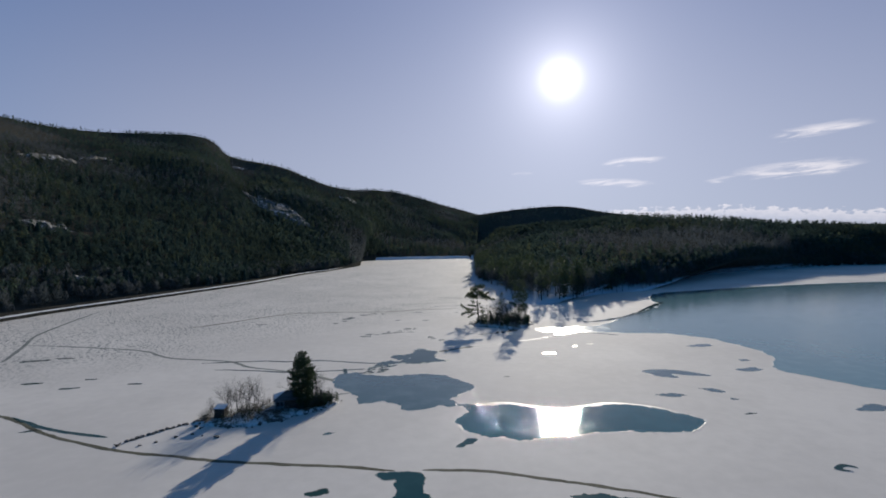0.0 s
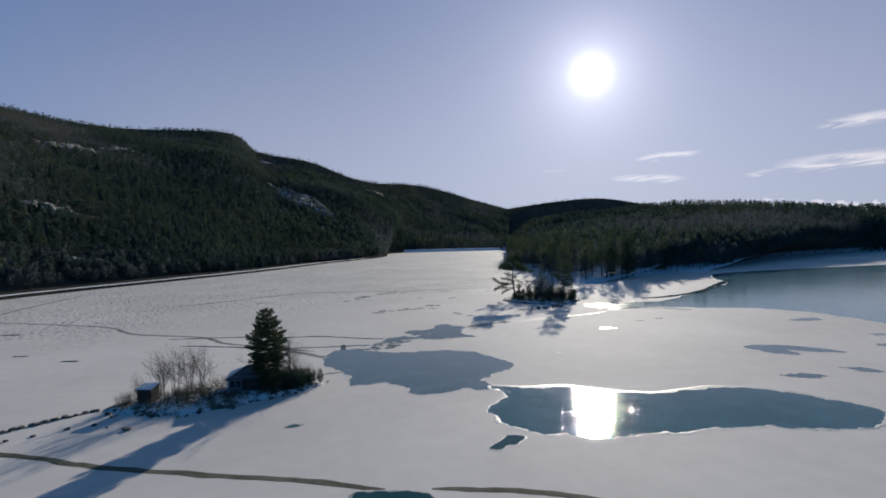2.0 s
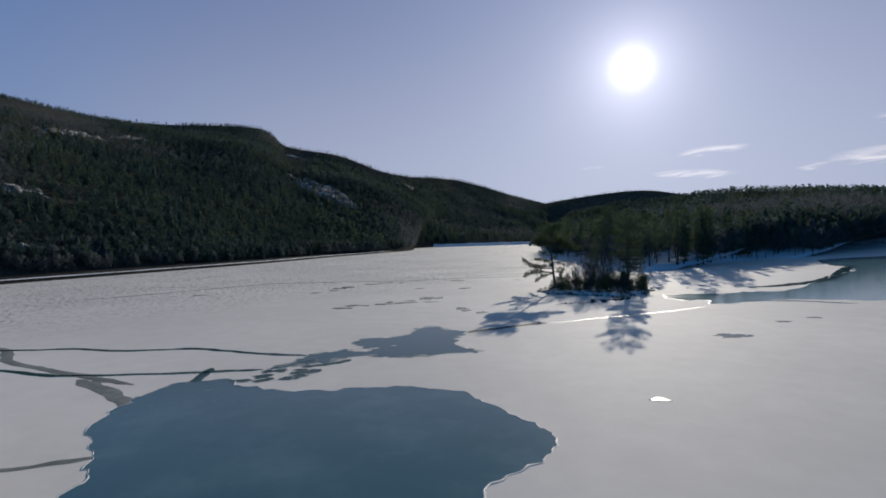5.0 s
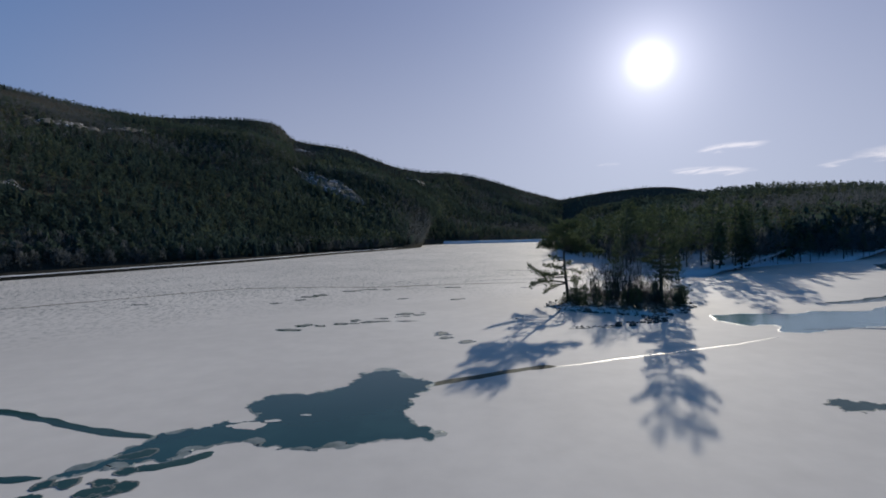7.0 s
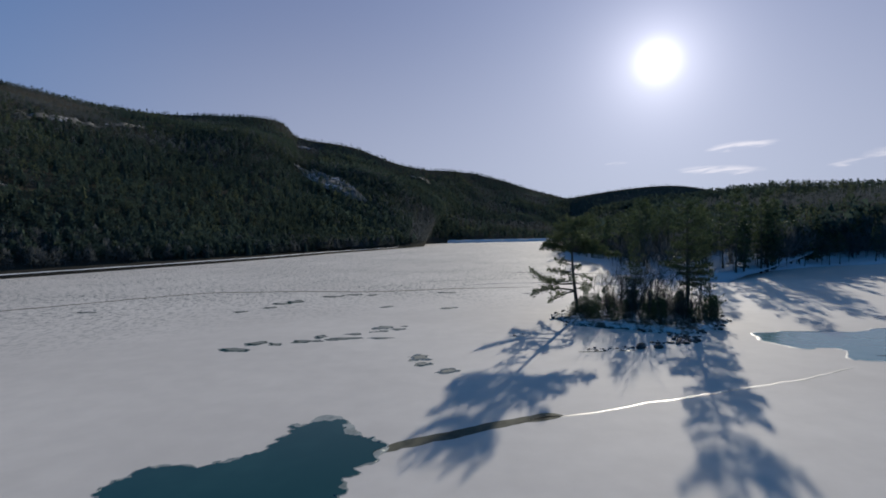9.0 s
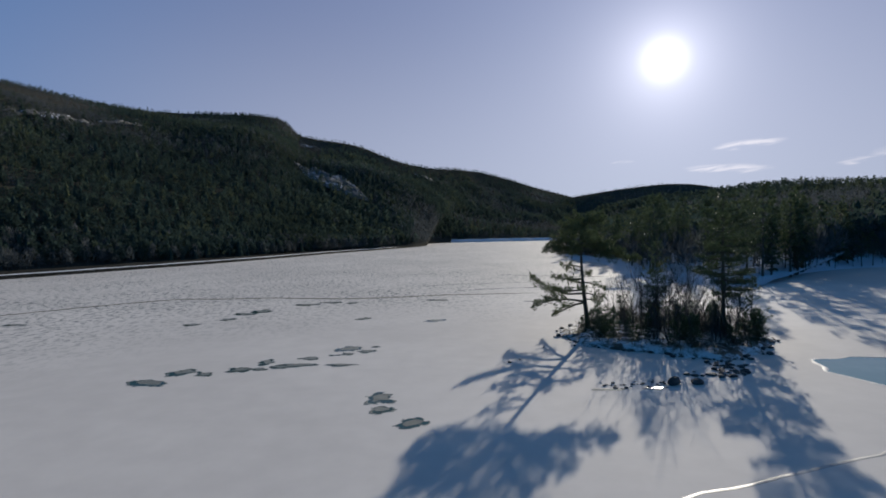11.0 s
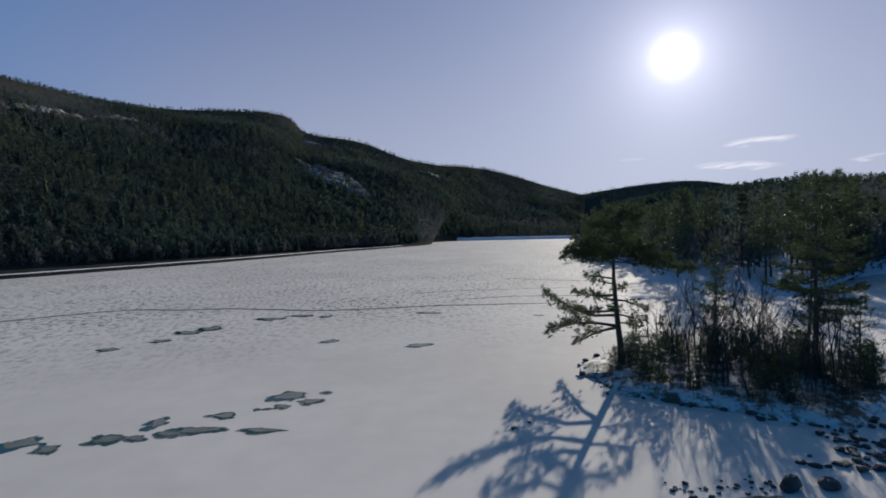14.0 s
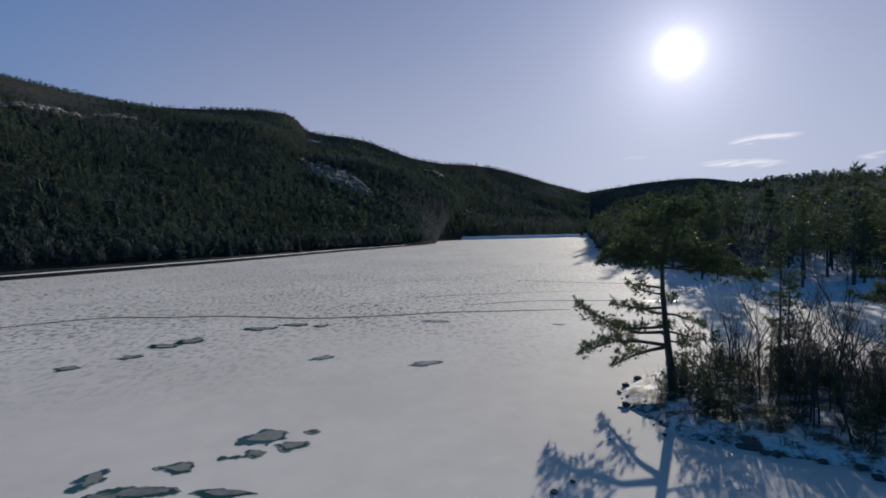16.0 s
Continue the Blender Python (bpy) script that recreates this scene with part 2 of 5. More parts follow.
def ledge_rock():
    m, t, s = material("ledge_rock")
    n = math_node(t, "ADD", math_node(t, "MULTIPLY", noise_at(t, 0.22, 6, 0.75, stretch=(1, 1, 0.4)), 0.7), math_node(t, "MULTIPLY", noise_at(t, 0.05, 4, 0.6), 0.3))
    c = mix_colour(t, map_range(t, n, 0.51, 0.62), (0.085, 0.085, 0.08), (0.52, 0.53, 0.57))
    t.links.new(c, s.inputs["Base Color"])
    s.inputs["Roughness"].default_value = 0.85
    set_bump(t, s, noise_at(t, 0.3, 5), 0.6, 0.6)
    return m


SNOW_ICE = snow_ice()
OPEN_WATER = water("open_water", (0.065, 0.18, 0.21), (0.10, 0.215, 0.245), 0.12, 0.06, 0.9, spec=0.42)
RIPPLED_WATER = rippled_water()
THIN_ICE = water("thin_ice", (0.034, 0.092, 0.112), (0.066, 0.132, 0.153), 0.12, 0.03, 0.7)
CLEAR_MELT = water("clear_melt", (0.005, 0.050, 0.057), (0.011, 0.064, 0.070), 0.08, 0.04, 0.9, spec=0.22)
GREY_ICE = simple("grey_ice", (0.07, 0.105, 0.11), (0.30, 0.33, 0.33), 0.9, 0.6, 0.4, 0.03, spec=0.15)
DARK_MELT = water("dark_melt", (0.008, 0.044, 0.040), (0.032, 0.072, 0.064), 0.16, 0.06, 1.5, spec=0.16)
CRACK_ICE = simple("crack_ice", (0.05, 0.052, 0.04), (0.15, 0.146, 0.115), 0.7, 0.85, 0.3, 0.02, spec=0.03)
REFROZEN = simple("refrozen_ice", (0.22, 0.215, 0.20), (0.44, 0.425, 0.40), 1.2, 0.5, 0.4, 0.02, spec=0.25)
WET_RIM = simple("wet_rim", (0.34, 0.34, 0.33), (0.62, 0.61, 0.6), 2.0, 0.6, 0.4, 0.03, spec=0.25)
SLUSH = simple("slush", (0.085, 0.10, 0.096), (0.20, 0.215, 0.207), 1.3, 0.75, 0.4, 0.03, spec=0.15)
HILLSIDE, WOOD_FLOOR = hillside("hillside", 0.70, 0.80), hillside("wood_floor", 0.22, 0.40, 3.0)
SHORE_SNOW, LEDGE = shore_snow(), ledge_rock()
WOODS = woods_colour("winter_woods")
PINE_NEEDLES = needles("pine_needles", (0.036, 0.060, 0.034), (0.10, 0.125, 0.052))
SPRUCE_NEEDLES = needles("spruce_needles", (0.018, 0.040, 0.025), (0.055, 0.082, 0.038))
BARK = simple("bark", (0.032, 0.034, 0.028), (0.10, 0.098, 0.082), 3.0, 0.9, 0.8, 0.03, vary=0.3, stretch=(1, 1, 0.2))
GREY_BARK = simple("grey_bark", (0.026, 0.025, 0.023), (0.075, 0.071, 0.065), 3.0, 0.9, 0.6, 0.02, vary=0.4, stretch=(1, 1, 0.2))
RED_TWIG = simple("red_twig", (0.042, 0.034, 0.026), (0.105, 0.078, 0.06), 4.0, 0.85, 0.4, 0.02, vary=0.4)
DRY_REED = simple("dry_reed", (0.10, 0.075, 0.04), (0.24, 0.19, 0.11), 3.0, 0.85, 0.2, 0.01, vary=0.4)
DARK_STONE = simple("dark_stone", (0.010, 0.012, 0.011), (0.035, 0.034, 0.03), 0.8, 0.95, 0.8, 0.2, spec=0.05)
STONE = simple("stone", (0.026, 0.028, 0.03), (0.115, 0.112, 0.108), 1.8, 0.8, 0.8, 0.06, vary=0.5)
DARK_BOARD = simple("dark_board", (0.022, 0.019, 0.017), (0.058, 0.048, 0.041), 5.0, 0.8, 0.4, 0.01, vary=0.5, stretch=(0.3, 0.3, 3))
WHITE_PAINT = simple("white_paint", (0.30, 0.34, 0.37), (0.42, 0.46, 0.48), 4.0, 0.6, 0.15, 0.005)
PALE_BOARD = simple("pale_board", (0.10, 0.125, 0.145), (0.19, 0.22, 0.245), 4.0, 0.7, 0.25, 0.006, stretch=(0.3, 0.3, 3))
ROOF_SNOW = simple("roof_snow", (0.5, 0.52, 0.56), (0.72, 0.73, 0.75), 2.0, 0.8, 0.4, 0.04)
SHINGLE = simple("shingle", (0.05, 0.05, 0.055), (0.13, 0.13, 0.135), 3.0, 0.85, 0.5, 0.02, vary=0.5)
CONCRETE = simple("concrete", (0.10, 0.10, 0.10), (0.24, 0.235, 0.225), 1.5, 0.9, 0.5, 0.03)
GALVANISED = simple("galvanised", (0.25, 0.26, 0.27), (0.42, 0.43, 0.44), 6.0, 0.45, 0.1, 0.005, metal=0.8)


def glass_material():
    m, t, s = material("window_glass")
    s.inputs["Base Color"].default_value = (0.02, 0.025, 0.03, 1)
    t.links.new(map_range(t, noise_at(t, 1.5, 3), 0.3, 0.8, 0.03, 0.12), s.inputs["Roughness"])
    s.inputs["Specular IOR Level"].default_value = 0.6
    return m


GLASS = glass_material()


# ---- mesh tools ----
def mesh_from(name, verts, tris, mat, tint=None, smooth=False):
    verts, tris = np.asarray(verts, np.float32).reshape(-1, 3), np.asarray(tris, np.int32).reshape(-1, 3)
    me = bpy.data.meshes.new(name)
    me.vertices.add(len(verts))
    me.vertices.foreach_set("co", verts.ravel())
    me.loops.add(tris.size)
    me.loops.foreach_set("vertex_index", tris.ravel())
    me.polygons.add(len(tris))
    me.polygons.foreach_set("loop_start", np.arange(0, tris.size, 3, dtype=np.int32))
    me.update(calc_edges=True)
    if smooth:
        me.polygons.foreach_set("use_smooth", np.ones(len(tris), bool))
    if tint is not None:
        a = me.attributes.new("tint", "FLOAT", "POINT")
        a.data.foreach_set("value", np.asarray(tint, np.float32))
    me.materials.append(mat)
    return me


def from_bmesh(name, bm, mat, smooth=False):
    me = bpy.data.meshes.new(name)
    for f in bm.faces:
        f.smooth = smooth
    bm.to_mesh(me)
    bm.free()
    me.materials.append(mat)
    return me


def part(name, data, parent, label=""):
    ob = new(name, data)
    ob.parent = parent
    return tagged(ob, label)


def thing(name, m, label, category, group="", kind=""):
    ob = new(name)
    ob.empty_display_size = 0.3
    ob.matrix_world = m
    return tagged(ob, label, category, group, kind)


class Shape:
    """Grows a mesh of tubes and blades."""

    def __init__(self):
        self.v, self.f, self.t, self.n = [], [], [], 0

    def tube(self, pts, radii, sides=4):
        pts = [np.asarray(p, float) for p in pts]
        base = self.n
        for i, p in enumerate(pts):
            d = pts[min(i + 1, len(pts) - 1)] - pts[max(i - 1, 0)]
            d = d / (np.linalg.norm(d) + 1e-9)
            a = np.cross(d, (0.0, 0.0, 1.0) if abs(d[2]) < 0.9 else (1.0, 0.0, 0.0))
            a /= np.linalg.norm(a) + 1e-9
            b = np.cross(d, a)
            for k in range(sides):
                w = 2 * math.pi * k / sides
                self.v.append(p + radii[i] * (math.cos(w) * a + math.sin(w) * b))
        for i in range(len(pts) - 1):
            for k in range(sides):
                a0, a1 = base + i * sides + k, base + i * sides + (k + 1) % sides
                self.f += [(a0, a1, a1 + sides), (a0, a1 + sides, a0 + sides)]
        top = base + (len(pts) - 1) * sides
        for k in range(1, sides - 1):
            self.f.append((top, top + k, top + k + 1))
        self.n += len(pts) * sides

    def blade(self, p, d, width, side, tint):
        self.v += [p - side * width * 0.5, p + side * width * 0.5, p + d]
        self.f.append((self.n, self.n + 1, self.n + 2))
        self.t += [tint] * 3
        self.n += 3

    def mesh(self, name, mat, smooth=False):
        return mesh_from(name, np.array(self.v), np.array(self.f), mat, self.t if self.t else None, smooth)


def unit(v):
    return v / (np.linalg.norm(v) + 1e-9)


def tuft(shape, rng, p, d, size, blades, width, tint):
    for _ in range(blades):
        w = unit(d * 0.55 + rng.normal(size=3) * 0.6 + np.array((0, 0, 0.3)))
        side = unit(np.cross(w, rng.normal(size=3)))
        shape.blade(p, w * size * rng.uniform(0.7, 1.25), size * width, side, min(1, max(0, tint + rng.normal() * 0.18)))


def grow_pine(seed, height, crown, spread, whorls, per=4, rise=0.15, lean=(0, 0), droop=0.12, cone=0.75, size=0.42, step=0.55, blades=5, sides=6, radius=None, gaps=0.15, mat=None, lop=None,
              profile=None, limbs=(), bow=None, needle=0.17, jitter=0.3, flat=1.0, vary=(0.5, 1.2)):
    """A conifer: a tapered, slightly bent trunk with limbs, and needle tufts along their twigs. profile(share of height): reach of the limbs; lop(azimuth, share of height) scales a limb;
    limbs: single ones by height, azimuth, length, rise half way and at the tip; bow(share of height): the trunk's offset; flat: how loosely the twigs spread up and down; vary: range of limb lengths."""
    rng = np.random.default_rng(seed)
    wood, crownshape = Shape(), Shape()
    radius = radius or height * 0.014
    bend = rng.normal(size=2) * 0.012 * height

    def axis(u):
        if bow:
            return np.array((*bow(u), u * height))
        return np.array((lean[0] * u * height + bend[0] * math.sin(u * 3.1), lean[1] * u * height + bend[1] * math.sin(u * 2.6), u * height))

    def limb(u, az, length, lift):
        """lift(q): rise at a share of the limb's length."""
        out = np.array((math.cos(az), math.sin(az), 0))
        across = np.array((-out[1], out[0], 0))
        p0 = axis(u)
        path = [p0 + out * length * q + across * rng.normal() * 0.03 * length * (q > 0) + (0, 0, lift(q)) for q in (0, 0.3, 0.6, 0.85, 1.0)]
        r0 = min(radius * (1 - u) * 0.55 + 0.012, 0.035 * length + 0.01)
        wood.tube(path, [r0, r0 * 0.8, r0 * 0.55, r0 * 0.35, r0 * 0.15], 4)
        tone = rng.uniform(0.15, 0.7)
        n = max(2, int(length / step))
        for j in range(n + 1):
            q = 0.28 + 0.72 * j / n if length > 1.0 else 0.1 + 0.9 * j / n
            i = min(3, int(q * 4))
            k = q * 4 - i
            c = path[i] * (1 - k) + path[i + 1] * k
            for side in (-1, 1):
                twig = length * 0.34 * (1.15 - q) * rng.uniform(0.6, 1.3) + 0.2
                d = unit(out * 0.75 + side * across * 0.85 + (0, 0, 0.15 + rng.normal() * 0.22 * flat))
                m = max(1, int(twig / (size * 0.75)))
                for a in range(m):
                    tuft(crownshape, rng, c + d * twig * (a + 0.6) / m + (0, 0, rng.normal() * 0.13 * flat), d, size, blades, needle, tone)
        tuft(crownshape, rng, path[-1], out, size * 1.1, blades + 2, needle, tone + 0.1)

    us = np.linspace(0, 1, 9)
    wood.tube([axis(u) - (0, 0, 0.3 if u == 0 else 0) for u in us], [radius * (1.25 if u == 0 else 1) * (1 - u * 0.93) for u in us], sides)
    for w in range(whorls):
        u = crown + (0.985 - crown) * (w + rng.uniform(-jitter, jitter)) / whorls
        u = min(0.985, max(crown * 0.9, u))
        share = max(0, (u - crown) / (1 - crown))
        reach = profile(u) if profile else spread * (1 - share) ** cone * min(1, 0.55 + 2.2 * share)
        for k in range(per):
            if rng.random() < gaps:
                continue
            az = 2 * math.pi * (k + rng.uniform(-0.35, 0.35)) / per + w * 1.1
            length = max(reach * rng.uniform(*vary) * (lop(az, u) if lop else 1), 0.25)
            tilt = rise + 0.45 * share + rng.normal() * 0.07
            limb(u, az, length, lambda q: tilt * q * length - droop * length * math.sin(q * 2.4) + 0.08 * length * q * q)
    for z, turn, length, mid, tip in limbs:
        limb(z / height, radians(turn), length, lambda q: (4 * mid - tip) * q + (2 * tip - 4 * mid) * q * q)
    tuft(crownshape, rng, axis(0.97), np.array((0, 0, 1.0)), size * 1.4, blades * 2, needle * 1.2, 0.5)
    return wood.mesh("trunk", BARK, True), crownshape.mesh("crown", mat or PINE_NEEDLES)


def grow_bare(seed, height, stems, spread, depth=4, radius=None, fork=3, up=0.35):
    """A leafless tree or shrub: stems that fork into thin twigs."""
    rng = np.random.default_rng(seed)
    low, high = Shape(), Shape()

    def limb(p, d, length, r, level):
        bend = rng.normal(size=3) * 0.12
        mid = p + unit(d + bend) * length * 0.5
        end = mid + unit(d - bend * 0.6 + (0, 0, up * 0.3)) * length * 0.5
        if level < 2:
            low.tube([p, mid, end], [r, r * 0.8, r * 0.55], 5 if level == 0 else 4)
        else:
            high.tube([p, end], [r, r * 0.45], 3)
        if level >= depth:
            return
        for k in range(fork + (level == 0)):
            q = rng.uniform(0.35, 1.0) if k else 1.0
            at = p + (mid - p) * q * 2 if q < 0.5 else mid + (end - mid) * (q - 0.5) * 2
            w = unit(unit(d) + rng.normal(size=3) * 0.55 + (0, 0, up))
            limb(at, w, length * rng.uniform(0.5, 0.72), r * (0.62 if k == 0 else 0.45), level + 1)

    for k in range(stems):
        az = rng.uniform(0, 2 * math.pi)
        d = unit(np.array((math.cos(az) * spread, math.sin(az) * spread, 1.0)))
        off = np.array((math.cos(az), math.sin(az), 0)) * 0.12 * stems ** 0.5 * rng.random()
        h = height * rng.uniform(0.75, 1.05)
        limb(off - (0, 0, 0.15), d, h * 0.42, (radius or height * 0.013) * rng.uniform(0.7, 1.1), 0)
    return low, high


def rock_mesh(seed, flat=0.6):
    rng = np.random.default_rng(seed)
    bm = bmesh.new()
    bmesh.ops.create_icosphere(bm, subdivisions=2, radius=0.5)
    cuts = [(unit(rng.normal(size=3)), rng.uniform(0.28, 0.45)) for _ in range(7)]
    for v in bm.verts:
        p = np.array(v.co)
        for n, d in cuts:
            over = p @ n - d
            if over > 0:
                p = p - n * over
        p[2] *= flat
        v.co = p + rng.normal(size=3) * 0.012
    return from_bmesh("rock", bm, STONE)


def curve_through(pts, closed=True, steps=8):
    """Catmull-Rom through the points."""
    pts = [np.asarray(p, float) for p in pts]
    n = len(pts)
    out = []
    for i in range(n if closed else n - 1):
        p0, p1, p2, p3 = (pts[(i + k) % n] if closed else pts[min(max(i + k, 0), n - 1)] for k in (-1, 0, 1, 2))
        for k in range(steps):
            s = k / steps
            out.append(0.5 * (2 * p1 + (p2 - p0) * s + (2 * p0 - 5 * p1 + 4 * p2 - p3) * s * s + (3 * p1 - p0 - 3 * p2 + p3) * s ** 3))
    if not closed:
        out.append(pts[-1])
    return out


def rough_outline(pts, jag, steps=8, scale=0.35, closed=True):
    out = []
    for p in curve_through(pts, closed, steps):
        q = Vector((p[0] * scale, p[1] * scale, 0))
        n = Vector(noise.noise_vector(q)) + 0.5 * Vector(noise.noise_vector(q * 2.7)) + 0.3 * Vector(noise.noise_vector(q * 6.1))
        out.append(np.array((p[0] + n.x * jag, p[1] + n.y * jag)))
    return out


def flat_sheet(name, outline, z, mat):
    n = len(outline)
    made = delaunay_2d_cdt([Vector((float(p[0]), float(p[1]))) for p in outline], [], [list(range(n))], 1, 1e-4)
    v = [(p[0], p[1], z) for p in made[0]]
    f = []
    for a, *rest in made[2]:
        for b, c in zip(rest, rest[1:]):
            flip = (v[b][0] - v[a][0]) * (v[c][1] - v[a][1]) < (v[b][1] - v[a][1]) * (v[c][0] - v[a][0])
            f.append((a, c, b) if flip else (a, b, c))
    return mesh_from(name, v, f, mat)


def rim_mesh(name, outline, inner, outer, height, mat, z=0.0):
    """A low uneven ridge along a closed outline."""
    v, f, n = [], [], len(outline)
    ori = 1 if sum(a[0] * b[1] - b[0] * a[1] for a, b in zip(outline, outline[1:] + outline[:1])) > 0 else -1
    for i, p in enumerate(outline):
        d = outline[(i + 1) % n] - outline[i - 1]
        d = d / (np.linalg.norm(d) + 1e-9)
        out = np.array((d[1], -d[0])) * ori
        k = 0.25 + 1.7 * abs(noise.noise(Vector((p[0] * 0.45, p[1] * 0.45, 5))))
        for o, h in ((-inner * k, 0.0), (0.0, height * k), (outer * k * 0.5, height * k * 0.8), (outer * k, 0.0)):
            v.append((p[0] + out[0] * o, p[1] + out[1] * o, z + h))
    for i in range(n):
        a, b = i * 4, ((i + 1) % n) * 4
        for k in range(3):
            q = (a + k, a + k + 1, b + k + 1, b + k) if ori > 0 else (a + k, b + k, b + k + 1, a + k + 1)
            f += [(q[0], q[1], q[2]), (q[0], q[2], q[3])]
    return mesh_from(name, v, f, mat, smooth=True)


# ---- the lake ----
def build_lake():
    bm = bmesh.new()
    rings = (0, 60, 150, 400, 1000, 2200, 4600)
    old = None
    c = bm.verts.new((0, 100, 0))
    for r in rings[1:]:
        ring = [bm.verts.new((r * math.cos(a * math.pi / 24), 100 + r * math.sin(a * math.pi / 24), 0)) for a in range(48)]
        for k in range(48):
            if old:
                bm.faces.new((old[k], ring[k], ring[(k + 1) % 48], old[(k + 1) % 48]))
            else:
                bm.faces.new((c, ring[k], ring[(k + 1) % 48]))
        old = ring
    tagged(new("ground", from_bmesh("ground", bm, SNOW_ICE)), "frozen lake covered with thin grey-white snow, scoured in places", "ice", kind="structure")


build_lake()


def pool(name, pts, mat, jag, label, rim=0.5, steps=8, scale=0.35, z=0.012, inner=0.0, edge=None, high=0.05):
    outline = rough_outline(pts, jag, steps, scale)
    ob = tagged(new(name, flat_sheet(name, outline, z, mat)), label, "water", kind="structure")
    if rim:
        part("ice_rim", rim_mesh("ice_rim", outline, inner or rim * 0.3, rim, high, edge or WET_RIM, 0.006), ob, "thin grey slush edge" if edge else "pale wet ice edge")
    return ob


# a wide bay kept open, its tail, and the melt pools between the islands
pool("water", [(44, 81), (44, 88), (50, 90.5), (57, 89), (64, 92), (74, 93), (102, 118), (131, 145), (141, 170), (162, 199), (196, 211), (291, 234), (400, 246), (620, 240), (640, -60),
               (300, -130), (180, -90), (125, -28), (97, -5), (89, 10), (87, 16), (96, 27), (100, 39), (98, 57), (88, 69), (78, 72), (65, 77), (54, 74.8), (46, 74.5), (48, 79)],
     OPEN_WATER, 1.4, "open blue-grey lake water with faint ripples along the ice edge", rim=0.4, steps=12, scale=0.16)
pool("water", [(-3.7, 1.2), (2.1, -0.7), (7.1, -0.8), (13.5, -4.6), (18.7, -6), (28.7, -4.3), (35.5, -7.2), (39.5, -11.6), (42, -16.7), (37.6, -21.2), (31.9, -22), (26, -20.2), (20, -19.4),
               (12.2, -20), (5.5, -20.4), (1.5, -19.4), (-2.4, -17.3), (-5.4, -13.6), (-5.7, -8.8), (-2.3, -3.0)],
     RIPPLED_WATER, 0.95, "dark rippled meltwater pool glittering in low sun", rim=0.5, steps=12, scale=0.5)
pool("water", [(-31.2, 22), (-30.6, 28.5), (-26.3, 31.6), (-22.6, 28.4), (-16.2, 26.6), (-9, 27.2), (-2.6, 24.2), (1.1, 18.2), (3.3, 13.8), (-0.2, 9.9), (-3.8, 5.4), (-3.8, 1.8), (-1.5, -1.9),
               (-4.2, -0.2), (-8.6, 0.3), (-12.7, -1.5), (-15.4, -0.7), (-16.6, 2.9), (-20.2, 5.4), (-23.4, 4.6), (-25.3, 4.4), (-25.4, 9.4), (-27.0, 13.8), (-29.8, 17.4)],
     THIN_ICE, 0.95, "grey-blue sheet of thin new ice with ragged edges", rim=0.14, steps=10, z=0.016)
pool("water", [(-15.8, 48), (-14.1, 50.4), (-10.9, 51.3), (-8.4, 52.6), (-7.4, 57.4), (-4.5, 58.6), (-2.8, 55.9), (-0.4, 53.3), (-1.8, 49.3), (-2.3, 44.6), (0.3, 40.7), (-3, 40), (-9, 38.6),
               (-13.5, 40.2), (-16.8, 37.8), (-19.6, 36.2), (-22.4, 34.8), (-21, 38.2), (-19.4, 41.6), (-16.4, 43.4), (-13.6, 44.4)],
     CLEAR_MELT, 0.75, "dark teal melt pool with a ragged slushy rim", rim=0.3, steps=26, scale=0.8, inner=0.85, edge=GREY_ICE, high=0.012)
for _x, _y, _a in ((-13.9, 43.1, 1.0), (-12.4, 44.0, 0.4), (-10.2, 45.2, 0.3)):
    tagged(new("snow_patch", flat_sheet("snow_patch", rough_outline([(_x + _a * 1.5 * math.cos(q), _y + _a * 0.7 * math.sin(q)) for q in (0, 1, 2, 3, 4, 5)], 0.4 * _a, 8, 1.1), 0.02, SNOW_ICE)), "small raft of snowy ice in a melt pool", "ice", "ice rafts", "structure")


pool("water", [(-22.1, -29.9), (-20.8, -29.4), (-15.7, -30.2), (-14.9, -33), (-15.7, -36.2), (-14.6, -38), (-15.5, -40.5), (-18.5, -40.8), (-20, -38.5), (-19.2, -35.8), (-19.5, -34), (-19.2, -32.3), (-21.3, -32)],
     CLEAR_MELT, 0.35, "dark melt pool breaking a refrozen crack", rim=0.16, steps=10, scale=0.8, inner=0.3, edge=GREY_ICE, high=0.012)
pool("water", [(49.7, 19.8), (52.9, 21.3), (60, 19.4), (65.3, 13.1), (61.6, 13.6), (58.7, 14.6), (56.3, 16.2), (55.8, 12.6), (52, 14.0), (50.8, 17.1)],
     THIN_ICE, 0.3, "crescent of thin grey ice round a snowy patch", rim=0.2, steps=8, scale=0.6)
pool("water", [(-8.3, -21.7), (-7.3, -22.1), (-6.4, -21.3), (-4.8, -20.6), (-3.7, -18.8), (-5.4, -18.3), (-6.9, -19.9)],
     CLEAR_MELT, 0.2, "small dark melt hole with a bright wet rim", rim=0.26, steps=10, scale=0.8)
pool("water", [(48.1, -39.3), (50.7, -38.1), (52.0, -39.1), (51.9, -39.9), (50.6, -39.2), (49.4, -39.7), (50.0, -40.8), (48.6, -40.4)],
     DARK_MELT, 0.12, "small dark crescent of meltwater", rim=0.1, steps=8, scale=0.8)


